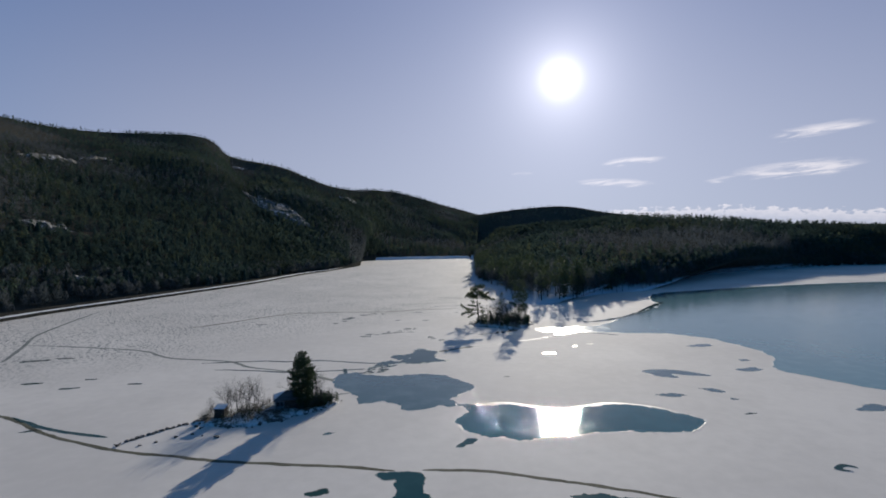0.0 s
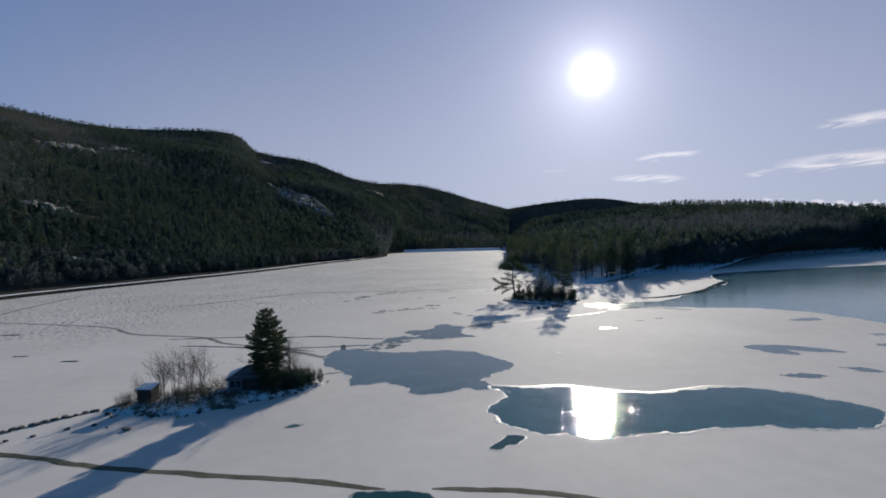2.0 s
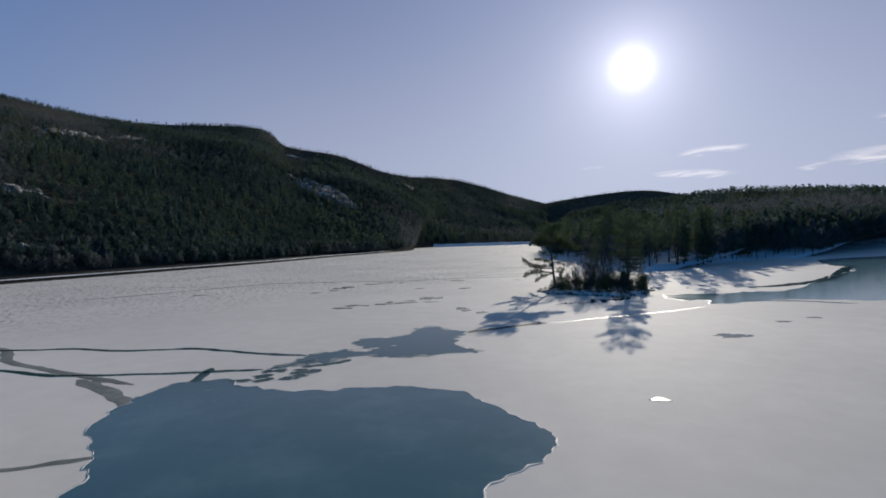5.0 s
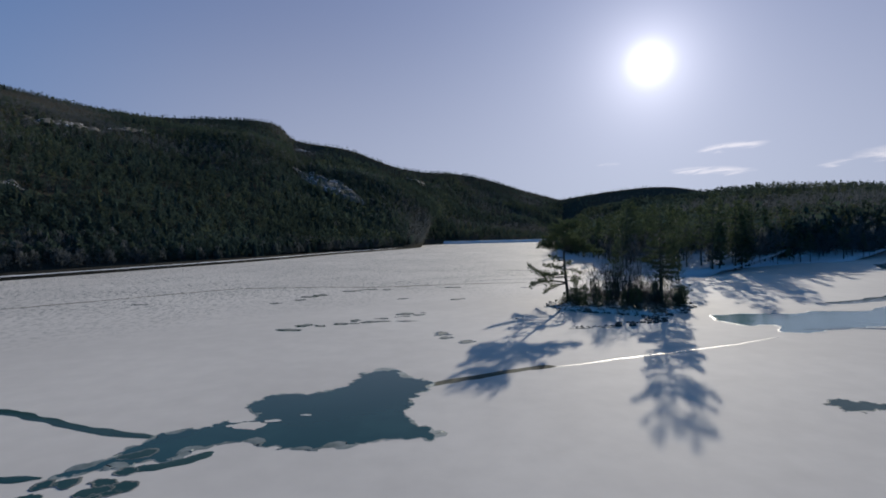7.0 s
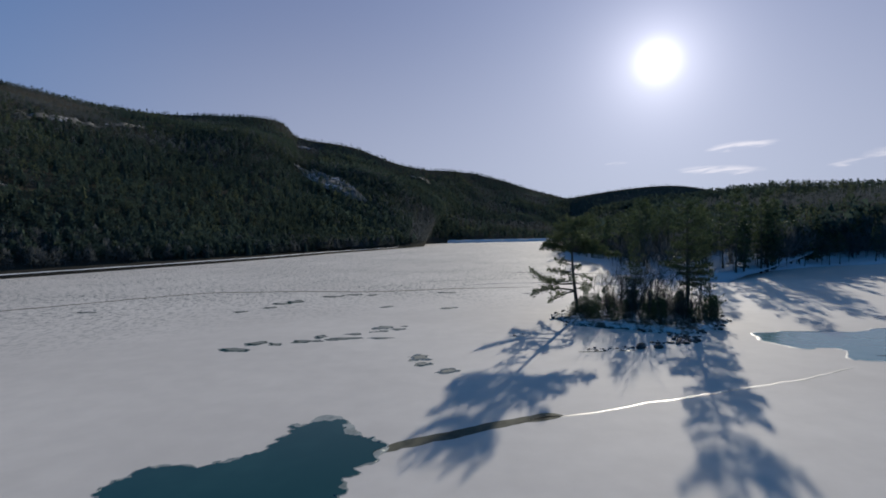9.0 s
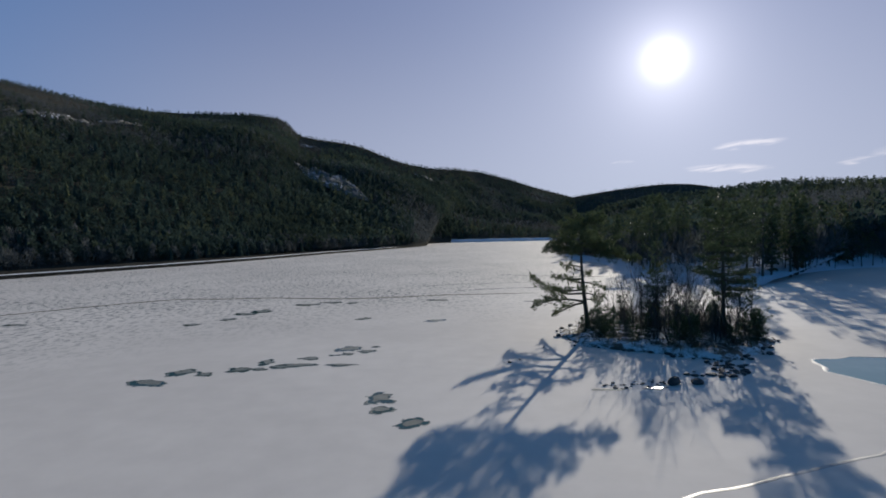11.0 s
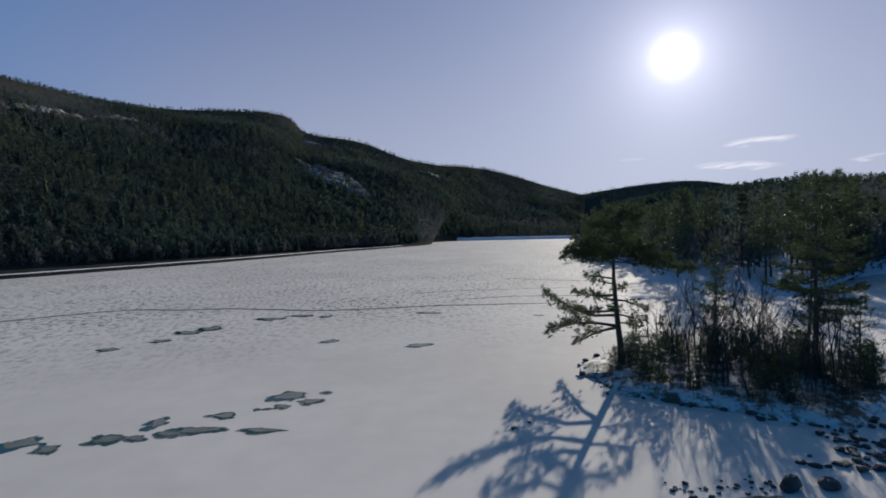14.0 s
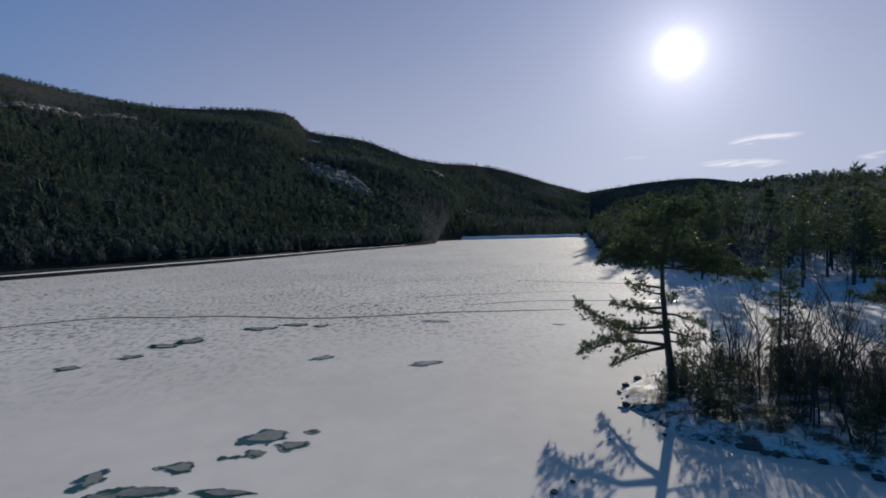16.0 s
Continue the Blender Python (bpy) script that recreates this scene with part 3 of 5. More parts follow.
def small_pools():
    """Dark melt holes strewn over the ice: centre, length, width, turn."""
    rng = np.random.default_rng(7)
    holes = ((46.3, -0.8, 7, 2.5, -12), (57, 1.2, 5.5, 2.8, -40), (80, 17, 7.5, 3.4, 10), (86, 27, 4, 2.4, 0), (87, 48, 9, 3.2, 0), (57.4, -5.5, 2, 1, 0), (82, -15.5, 8, 4.5, 10),
             (-30.4, -11.7, 2.4, 1.1, 10), (-30.5, -34.4, 3.2, 1.8, 15), (54, -14.7, 2.2, 0.9, 0), (9, -42.5, 9, 2.4, -10))
    string = ((-22.8, 82.9, 3.9, 2.4, 0), (-21.6, 86.7, 3.2, 2.3, 0), (-18.7, 85.7, 2.1, 1.4, 0), (-16.0, 87.5, 2.7, 1.5, 0), (-14.1, 87.7, 2.0, 1.2, 0), (-12.3, 88.5, 2.2, 1.2, 0), (-10.4, 89.2, 4.1, 1.4, 0), (-5.7, 89.1, 3.1, 1.4, 0), (-14.1, 90.5, 1.8, 2.2, 0), (-9.8, 92.1, 2.5, 1.4, 0), (-6.5, 96.8, 3.3, 2.3, 0), (-4.1, 95.4, 2.3, 1.4, 0), (-7.3, 93.5, 1.2, 0.8, 0), (-6.0, 94.2, 1.1, 1.4, 0), (-3.1, 97.7, 1.0, 0.8, 0))
    more = ((-8.5, 119.3, 3.0, 2.3, 0), (3.1, 116.5, 3.3, 2.1, 0), (3.2, 141.8, 4.3, 2.2, 0), (-35.6, 115.3, 3.2, 1.9, 0), (-31.7, 120.1, 2.6, 2.1, 0), (-31.0, 125.8, 5.3, 2.3, 0), (-29.1, 128.9, 3.3, 3.7, 0), (-22.9, 136.9, 4.7, 2.9, 0), (-18.4, 140.0, 4.4, 3.0, 0), (-14.5, 139.0, 2.4, 2.2, 0))
    lone = ((0.2, 77.6, 2.9, 2.9, -30), (0.6, 75.0, 2.0, 1.8, 0), (3.4, 71.8, 2.3, 2.2, 20), (21, 138, 2.6, 1, 0), (-120, 61, 8, 2, 10), (-112, 63, 5, 1.4, 0), (-106, 34, 6, 1.6, 0), (-94, 28, 4, 1.4, 0),
            (-80, 29.7, 3, 1.4, 0), (-93, 36, 3.4, 1, 0), (20.3, 79.7, 3.2, 0.45, 5), (24.2, 80.0, 1.8, 0.35, 8), (33.2, 45.1, 5.4, 2.6, 6), (45.4, 54.1, 2.6, 1.6, 0), (52.3, 56.7, 2, 1.4, 0), (13, 21.1, 1.6, 1, 0), (-86, -1.5, 2.6, 1, 20), (-66, 117, 5, 1.6, 0))
    chain = tuple((x, y, rng.uniform(1.2, 2.6), rng.uniform(0.9, 1.5), rng.uniform(10, 50)) for x, y in
                  ((-19.4, 38.2), (-18.6, 35.8), (-18.9, 34.3), (-18.2, 32.9), (-17.6, 33.8), (-18.5, 31.9), (-19.1, 33.2), (-22.3, 34.1), (-21.1, 34.3), (-22.1, 32.3), (-24.2, 30.8), (-19.6, 31.2), (-21.8, 30.8)))
    for i, (x, y, a, b, turn) in enumerate(holes + string + more + lone + chain):
        n = 8
        w = radians(turn)
        pts = []
        for k in range(n):
            q = 2 * math.pi * k / n
            r = 1 + rng.uniform(-0.42, 0.36)
            px, py = a / 2 * r * math.cos(q), b / 2 * r * math.sin(q)
            pts.append((x + px * math.cos(w) - py * math.sin(w), y + px * math.sin(w) + py * math.cos(w)))
        z = 0.008 + 0.001 * (i % 6) if i < len(holes + string + more + lone) else 0.019 + 0.0015 * (i % 9)
        outline = rough_outline(pts, min(0.5, b * 0.2), 14, 1.6)
        ob = tagged(new("melt_hole", flat_sheet("melt_hole", outline, z, THIN_ICE if i < 8 else CLEAR_MELT if b > 2 and x < 20 else DARK_MELT)), "small dark melt hole in the snowy lake ice", "melt hole", "melt holes", "structure")
        part("ice_rim", rim_mesh("ice_rim", outline, 0.10, 0.12, 0.02, SLUSH, z - 0.004), ob)
        if b > 1.1 and y > 60:
            core = [np.array((x, y)) + (np.array(p) - (x, y)) * (0.55 + 0.2 * rng.random()) + (0.03 * a, 0.10 * b) for p in pts]
            part("slush", flat_sheet("slush", rough_outline(core, 0.15, 5, 0.9), 0.016, SLUSH), ob, "grey slush island")


small_pools()


def crack(pts, width, mat, label, jag=0.35, lift=0.0):
    line = rough_outline(pts, jag, 10, 0.25, closed=False)
    v, f = [], []
    for i, p in enumerate(line):
        d = unit(line[min(i + 1, len(line) - 1)] - line[max(i - 1, 0)])
        w = width * 0.5 * (0.75 + 0.55 * abs(noise.noise(Vector((p[0] * 0.35, p[1] * 0.35, 9))))) * min(1, 0.25 + 0.2 * min(i, len(line) - 1 - i))
        for s, h in ((-1.5, 0.002), (-1, 0.012), (1, 0.012), (1.5, 0.002)):
            v.append((p[0] - d[1] * w * s, p[1] + d[0] * w * s, h + lift))
    for i in range(len(line) - 1):
        for k in range(3):
            a = i * 4 + k
            f += [(a, a + 4, a + 5), (a, a + 5, a + 1)]
    tagged(new("ice_crack", mesh_from("ice_crack", v, f, mat, smooth=True)), label, "ice crack", "cracks in the ice", "structure")


DARK = "long refrozen dark crack in the lake ice"
crack([(-120, 22), (-96.8, 8.5), (-89.4, 2.7), (-81.8, -3.8), (-66.1, -13.4), (-55.7, -17.6), (-45.8, -21.4), (-27.7, -26.3), (-19, -29)], 0.75, CRACK_ICE, DARK)
crack([(-15, -29.6), (-5.3, -31.5), (2.4, -35.3), (9.7, -38.8), (22, -46)], 0.7, CRACK_ICE, "pale refrozen crack in the lake ice")
crack([(-94.1, 7.4), (-85.3, 0.6), (-78, -3.5), (-69.8, -7.2)], 0.9, DARK_MELT, DARK)
crack([(-140, 88), (-97.7, 72.6), (-81.8, 58.5), (-63.7, 51.1), (-55.6, 42.9), (-45.6, 36.8), (-34, 30.5)], 0.9, SLUSH, DARK)
crack([(-64.2, 41.2), (-51.7, 37.8), (-43.8, 34.9), (-28, 34.8), (-22.9, 35)], 0.7, DARK_MELT, DARK)
crack([(-70, 49.5), (-53.8, 49.4), (-42.9, 47), (-36.1, 47.4), (-31.4, 45.3), (-24.8, 42.5), (-19.4, 41)], 0.8, DARK_MELT, DARK)
crack([(-28.4, 30), (-28.7, 33), (-29, 36.4)], 0.9, DARK_MELT, "short dark crack across the lake ice", 0.1)
crack([(-18.4, 35.9), (-17, 36.4), (-15.6, 37.2), (-14.4, 38.6)], 0.9, DARK_MELT, "curved dark crack beside a melt pool")
crack([(-41, 33), (-36, 29), (-33, 26), (-30, 23.5)], 1.2, SLUSH, DARK)
crack([(-33, 11.5), (-29, 12.6), (-26.5, 13.4)], 0.5, SLUSH, "thin slushy crack in the lake ice")
crack([(-1.2, 52.6), (3.9, 55.2), (8.9, 57.8), (12.4, 58.9)], 0.95, CRACK_ICE, "dark refrozen crack running from a melt pool")
crack([(9.5, 58.0), (14.4, 59.4), (22.7, 62.6), (34.8, 67.1), (44, 71.4)], 0.22, REFROZEN, "thin wet crack running to the open water")
crack([(-93, 113.5), (-79.5, 126), (-68.6, 138), (-56.5, 148), (-44, 148.5), (-34, 149), (-20, 146), (-13.4, 146.2), (-0.5, 149), (4, 150.3), (25.3, 151.8)], 1.05, CRACK_ICE, "faint grey crack across the lake ice")
crack([(-4, 170.3), (10.3, 174.4), (36, 178.5)], 0.6, SLUSH, "faint grey crack across the lake ice")
crack([(-128, 60), (-136.3, 83.7), (-145.7, 111.6), (-154, 176)], 0.9, SLUSH, DARK)
crack([(6, 158), (22, 163), (48, 160)], 0.6, DARK_MELT, "thin wet crack in the lake ice")
crack([(20, 205), (34, 196), (52, 190)], 0.7, DARK_MELT, "thin wet crack in the lake ice")
crack([(-2.6, 1.2), (2.1, 0.1), (7.1, 0.0), (13.5, -3.8), (18.7, -5.3), (24, -4.3), (28.7, -3.7), (35.5, -6.6), (39.5, -11.0)], 0.62, REFROZEN, "glazed wet ice along the edge of a meltwater pool", 0.2, 0.004)
# the woods' dark reflection and darker water, laid on as coloured strips
crack([(142, 159.7), (126, 142), (100, 115.5), (82, 103.6), (69, 100)], 2.6, CLEAR_MELT, "painted strip of mirrored woods and darker water edging the open water", 0.8, 0.012)
crack([(69, 69.5), (61, 75.6), (50, 76)], 1.0, CLEAR_MELT, "painted strip of mirrored woods and darker water edging the open water", 0.6, 0.012)


# ---- hills ----
def along(pts, n):
    """n points evenly along a line."""
    pts = np.array(curve_through(pts, False, 12))
    d = np.concatenate(([0], np.cumsum(np.linalg.norm(np.diff(pts, axis=0), axis=1))))
    q = np.linspace(0, d[-1], n)
    return np.stack([np.interp(q, d, pts[:, k]) for k in range(pts.shape[1])], 1)


def grain(x, y, scale, seed):
    """Smooth noise over arrays, from a few turned waves."""
    rng = np.random.default_rng(seed)
    out = np.zeros_like(x)
    for k in range(14):
        a, f = rng.uniform(0, 6.283), scale * rng.uniform(0.6, 2.2)
        out += np.sin((x * math.cos(a) + y * math.sin(a)) * f + rng.uniform(0, 6.283)) * (scale / f)
    return out / 3.2


class Hill:
    """Land between a shore line and a crest line, matched point by point; it falls away behind the crest."""

    def __init__(self, shore, crest, power, n, m, bumps, seed, beyond=1.35, bank=1.2, flat=0.0):
        self.flat = flat
        self.a, self.b = along(shore, n), along(crest, n)
        self.power = np.interp(np.linspace(0, 1, n), np.linspace(0, 1, len(power)), power)
        self.bumps, self.seed, self.beyond, self.bank, self.n, self.m = bumps, seed, beyond, bank, n, m

    def at(self, s, u):
        """Places for s along (0..1) and u up the slope (0 shore, 1 crest)."""
        q = s * (self.n - 1)
        i = np.minimum(q.astype(int), self.n - 2)
        w = (q - i)[:, None]
        a = self.a[i] * (1 - w) + self.a[i + 1] * w
        b = self.b[i] * (1 - w) + self.b[i + 1] * w
        p = self.power[i]
        x = a[:, 0] + (b[:, 0] - a[:, 0]) * u
        y = a[:, 1] + (b[:, 1] - a[:, 1]) * u
        up = np.clip((u - self.flat) / (1 - self.flat), 0, 1) ** p
        over = np.clip(u - 1, 0, None)
        z = b[:, 2] * (up - over * 1.3) + self.bank * np.clip(u / 0.012, 0, 1) - 0.15
        hump = np.sin(np.clip(u, 0, 1) * math.pi) ** 0.8
        z = z + hump * (grain(x, y, 0.0075, self.seed) * self.bumps + grain(x, y, 0.034, self.seed + 1) * self.bumps * 0.3)
        return np.stack([x, y, np.maximum(z, -0.3)], 1)

    def near(self, x, y):
        """The s and u of the land at a place."""
        s, u = np.meshgrid(np.linspace(0, 1, 400), np.linspace(0.002, 1.1, 240))
        p = self.at(s.ravel(), u.ravel())
        k = int(np.argmin((p[:, 0] - x) ** 2 + (p[:, 1] - y) ** 2))
        return float(s.ravel()[k]), float(u.ravel()[k])

    def mesh(self, name, mat):
        us = np.concatenate(([-0.004, 0.004, 0.012], np.linspace(0.025, self.beyond, self.m - 3)))
        ss = np.linspace(0, 1, self.n)
        v = np.concatenate([self.at(ss, np.full(self.n, u)) for u in us])
        i = np.arange(len(us) - 1)[:, None] * self.n + np.arange(self.n - 1)[None, :]
        i = i.ravel()
        f = np.concatenate([np.stack([i, i + 1, i + 1 + self.n], 1), np.stack([i, i + 1 + self.n, i + self.n], 1)])
        return mesh_from(name, v, f, mat, smooth=True)


MOUNTAIN = Hill([(-215, -500, 0), (-200, -150, 0), (-195, 60, 0), (-178, 155, 0), (-149, 228, 0), (-123, 290, 0), (-105, 342, 0), (-82, 425, 0), (-57, 490, 0), (-27, 592, 0), (-34, 690, 0), (10, 765, 0), (90, 790, 0), (170, 800, 0)],
                [(-700, -500, 140), (-680, -100, 160), (-650, 250, 185), (-610, 520, 212), (-585, 720, 222), (-537, 939, 236), (-395, 1176, 273), (-318, 1130, 222), (-200, 1110, 196), (-76, 1090, 149), (77, 1440, 172), (300, 1780, 148), (423, 1840, 122)],
                (0.72, 0.72, 0.72, 0.8, 1.1, 1.55, 1.3, 1.2), 150, 60, 11, 3, flat=0.012)
PENINSULA = Hill([(180, 900, 0), (150, 700, 0), (107, 493, 0), (85, 400, 0), (63, 300, 0), (67, 250, 0), (57, 190, 0), (64, 168, 0), (76, 156, 0), (92, 177, 0), (117, 197, 0), (140, 209, 0), (166, 216, 0), (190, 245, 0),
                  (227, 290, 0), (304, 349, 0), (452, 415, 0), (620, 448, 0), (1000, 450, 0), (1500, 300, 0)],
                 [(260, 1000, 45), (280, 900, 52), (300, 850, 55), (301, 820, 57), (330, 815, 58), (360, 805, 60), (390, 795, 62), (420, 785, 68), (445, 775, 70), (460, 768, 71), (476, 757, 72), (510, 740, 70), (540, 720, 67), (592, 679, 61),
                  (640, 640, 54), (700, 590, 50), (760, 560, 45), (900, 560, 42), (1200, 560, 42), (1700, 420, 42)],
                 (0.9, 0.9, 1.0, 1.15, 1.2, 1.1, 1.0), 170, 50, 3.5, 11, bank=1.0, flat=0.03)
FAR_HILL = Hill([(100, 1300, 0), (300, 1150, 0), (520, 1080, 0), (800, 1000, 0), (1200, 700, 0), (1700, 500, 0)],
                [(250, 1640, 95), (443, 1526, 124), (612, 1467, 135), (766, 1396, 108), (1100, 1150, 72), (1800, 900, 70)], (0.9, 0.9), 70, 30, 4, 23)
for hill, name, mat, label in ((MOUNTAIN, "mountain_ground", HILLSIDE, "steep mountainside with thin snow between dark woods"), (PENINSULA, "peninsula_ground", WOOD_FLOOR, "low wooded peninsula with a snowy bank"),
                          (FAR_HILL, "far_hill_ground", HILLSIDE, "distant low hill beyond the lake")):
    tagged(new(name, hill.mesh(name, mat)), label, "hill", kind="structure")


# ---- far woods ----
def fir_template(seed, tiers, points):
    """A small ragged conifer, one unit high."""
    rng = np.random.default_rng(seed)
    v, f = [], []
    for k in range(tiers):
        z0 = 0.12 + 0.78 * k / tiers
        r = 0.24 * (1 - 0.86 * k / tiers) ** 0.85
        apex = len(v)
        v.append((rng.normal() * 0.015, rng.normal() * 0.015, min(1.0, z0 + 0.36 * (1 - 0.3 * k / tiers))))
        for j in range(points * 2):
            w = math.pi * (j + rng.uniform(-0.3, 0.3)) / points
            q = r * (rng.uniform(0.85, 1.25) if j % 2 else rng.uniform(0.4, 0.6))
            v.append((q * math.cos(w), q * math.sin(w), z0 + (rng.uniform(-0.06, 0.02) if j % 2 else 0.05)))
        for j in range(points * 2):
            f.append((apex, apex + 1 + j, apex + 1 + (j + 1) % (points * 2)))
    return np.array(v), np.array(f)


def plume_template(seed, lumps, bare, size=0.06):
    """A broad crown, one unit high, as clumps of small leaves or a haze of twigs on a stem."""
    rng = np.random.default_rng(seed)
    v, f = [], []
    for k in range(3):
        w, a = 2.1 * k, len(v)
        v += [(0.015 * math.cos(w), 0.015 * math.sin(w), 0), (0.015 * math.cos(w + 1), 0.015 * math.sin(w + 1), 0), (rng.normal() * 0.02, rng.normal() * 0.02, 0.8)]
        f.append((a, a + 1, a + 2))
    for k in range(lumps):
        z = rng.uniform(0.3, 0.95)
        r = 0.24 * math.sin(min(1, (1.05 - z) / 0.55) * math.pi / 2) * rng.uniform(0.3, 1)
        w = rng.uniform(0, 6.283)
        c = np.array((r * math.cos(w), r * math.sin(w), z))
        if bare:
            d = unit(c - (0, 0, 0.25)) * rng.uniform(0.1, 0.22)
            s = unit(np.cross(d, rng.normal(size=3))) * 0.02
            a = len(v)
            v += [c - s, c + s, c + d]
            f.append((a, a + 1, a + 2))
        else:
            a = len(v)
            for _ in range(3):
                v.append(c + rng.normal(size=3) * size * (0.8, 0.8, 1.1))
            f.append((a, a + 1, a + 2))
    return np.array(v), np.array(f)


FIRS = [fir_template(k, 4, 4) for k in range(5)]
FAR_FIRS = [fir_template(20 + k, 3, 4) for k in range(4)]
NEAR_PLUMES = [plume_template(30 + k, 90, False, 0.038) for k in range(6)]
NEAR_BARES = [plume_template(35 + k, 80, True) for k in range(5)]
NEAR_FIRS = [fir_template(80 + k, 9, 7) for k in range(5)]
PLUMES = [plume_template(40 + k, 38, False, 0.055) for k in range(8)]
FAR_PLUMES = [plume_template(50 + k, 20, False, 0.08) for k in range(6)]
BARES = [plume_template(60 + k, 30, True) for k in range(6)]
FAR_BARES = [plume_template(70 + k, 20, True) for k in range(5)]


def plant(name, label, places, heights, kinds, tints, templates, seed):
    """All the trees of one wood in one mesh."""
    rng = np.random.default_rng(seed)
    vs, fs, ts, base = [], [], [], 0
    pick = rng.integers(0, 1000, len(places))
    for k, group in enumerate(templates):
        for j, (tv, tf) in enumerate(group):
            m = (kinds == k) & (pick % len(group) == j)
            n = int(m.sum())
            if not n:
                continue
            h, w = heights[m], rng.uniform(0, 6.283, n)
            wide = h * rng.uniform(0.8, 1.3, n)
            c, s = np.cos(w) * wide, np.sin(w) * wide
            x = tv[None, :, 0] * c[:, None] - tv[None, :, 1] * s[:, None] + places[m, 0][:, None]
            y = tv[None, :, 0] * s[:, None] + tv[None, :, 1] * c[:, None] + places[m, 1][:, None]
            z = tv[None, :, 2] * h[:, None] + places[m, 2][:, None] - 0.3
            vs.append(np.stack([x, y, z], 2).reshape(-1, 3))
            fs.append((tf[None] + (np.arange(n) * len(tv))[:, None, None] + base).reshape(-1, 3))
            ts.append(np.repeat(tints[m], len(tv)))
            base += n * len(tv)
    tagged(new(name, mesh_from(name, np.concatenate(vs), np.concatenate(fs), WOODS, np.concatenate(ts))), label, "woods", kind="stuff")


def wood_on(hill, name, label, count, s_range, u_range, seed, tall, far, bare_share, keep=None, bias=1.0, near=False):
    rng = np.random.default_rng(seed)
    s = rng.uniform(*s_range, count)
    u = u_range[0] + (u_range[1] - u_range[0]) * rng.random(count) ** bias
    p = hill.at(s, u)
    mixing = grain(p[:, 0], p[:, 1], 0.02, seed + 5) * 0.8 + rng.normal(size=count) * 0.36
    kinds = np.where(mixing < np.quantile(mixing, 1 - bare_share), np.where(rng.random(count) < (0.18 if far else 0.16), 0, 1), 2)
    tints = np.where(kinds == 2, rng.uniform(0.66, 1.0, count), np.clip(rng.normal(0.3, 0.16, count) + 0.12 * grain(p[:, 0], p[:, 1], 0.03, seed + 9), 0, 0.6))
    heights = tall * rng.uniform(0.65, 1.25, count) * np.where(kinds == 2, 0.85, 1.0)
    heights = heights * np.where(u > 0.9, 0.82, 1.0)
    ok = np.ones(count, bool) if keep is None else keep(p, rng)
    plant(name, label, p[ok], heights[ok], kinds[ok], tints[ok], (NEAR_FIRS, NEAR_PLUMES, NEAR_BARES) if near else (FAR_FIRS, FAR_PLUMES, FAR_BARES) if far else (FIRS, PLUMES, BARES), seed + 2)


# bare ledges on the mountain: where few trees stand
LEDGES = ((-138, 652, 62, 34, 0, -30), (-334, 470, 46, 6, 0, 80), (-330, 560, 34, 4, 0, 82), (-228, 262, 20, 4, 0, 60), (-180, 216, 13, 5, 0, 55), (-62, 552, 9, 4, 0, 60), (-276, 1010, 24, 9, 0, 56), (-52, 1014, 30, 10, 0, 55))


def off_ledges(p, rng):
    ok = np.ones(len(p), bool)
    for x, y, a, b, _, turn in LEDGES:
        w = radians(turn)
        dx, dy = p[:, 0] - x, p[:, 1] - y
        q = ((dx * math.cos(w) + dy * math.sin(w)) / a) ** 2 + ((-dx * math.sin(w) + dy * math.cos(w)) / b) ** 2
        ok &= (q > 1.1) | (rng.random(len(p)) < 0.3)
    return ok


wood_on(MOUNTAIN, "mountain_woods", "dense dark green and grey winter woods on the mountainside", 16500, (0.30, 0.72), (0.02, 0.52), 101, 8.6, False, 0.34, off_ledges, 1.25)
wood_on(MOUNTAIN, "upper_woods", "dark evergreen woods up to the mountain's ridge", 20000, (0.26, 1.0), (0.3, 1.08), 131, 6.8, True, 0.25, off_ledges)
wood_on(MOUNTAIN, "lake_end_woods", "winter woods at the far end of the lake", 8000, (0.62, 1.0), (0.013, 0.8), 141, 10.0, True, 0.4, off_ledges)
wood_on(PENINSULA, "peninsula_woods", "mixed winter woods covering the low peninsula", 18000, (0.02, 0.80), (0.06, 1.06), 151, 11.0, True, 0.45, None, 0.9)
wood_on(PENINSULA, "shore_woods", "dark mixed winter woods behind the snowy shore", 700, (0.322, 0.50), (0.03, 0.16), 161, 11.0, False, 0.4, None, 1.3, True)
wood_on(PENINSULA, "bay_woods", "low mixed winter woods along the peninsula's west shore", 1400, (0.10, 0.322), (0.015, 0.15), 163, 11.5, False, 0.4, None, 1.2, True)
wood_on(PENINSULA, "east_woods", "winter woods beyond the open water", 1500, (0.40, 0.66), (0.012, 0.22), 165, 11.0, False, 0.4, None, 1.2)
wood_on(PENINSULA, "cove_woods", "mixed winter woods rising behind the cove", 1700, (0.36, 0.47), (0.05, 0.36), 173, 10.5, False, 0.4)
wood_on(PENINSULA, "shoreline_woods", "dark trees along the edge of the snowy east shore", 650, (0.385, 0.62), (0.003, 0.03), 169, 10.5, False, 0.4, None, 1.0, True)
wood_on(MOUNTAIN, "roadside_woods", "bare and evergreen trees along the lakeside road", 1500, (0.40, 0.70), (0.0135, 0.05), 167, 8.5, False, 0.75, off_ledges, 1.2, True)
CREST = MOUNTAIN.near(-395, 1120)[0]
wood_on(MOUNTAIN, "crest_woods", "dark evergreen woods over the mountain's highest shoulder", 3500, (CREST - 0.05, CREST + 0.04), (0.5, 1.06), 133, 6.8, True, 0.25, off_ledges)
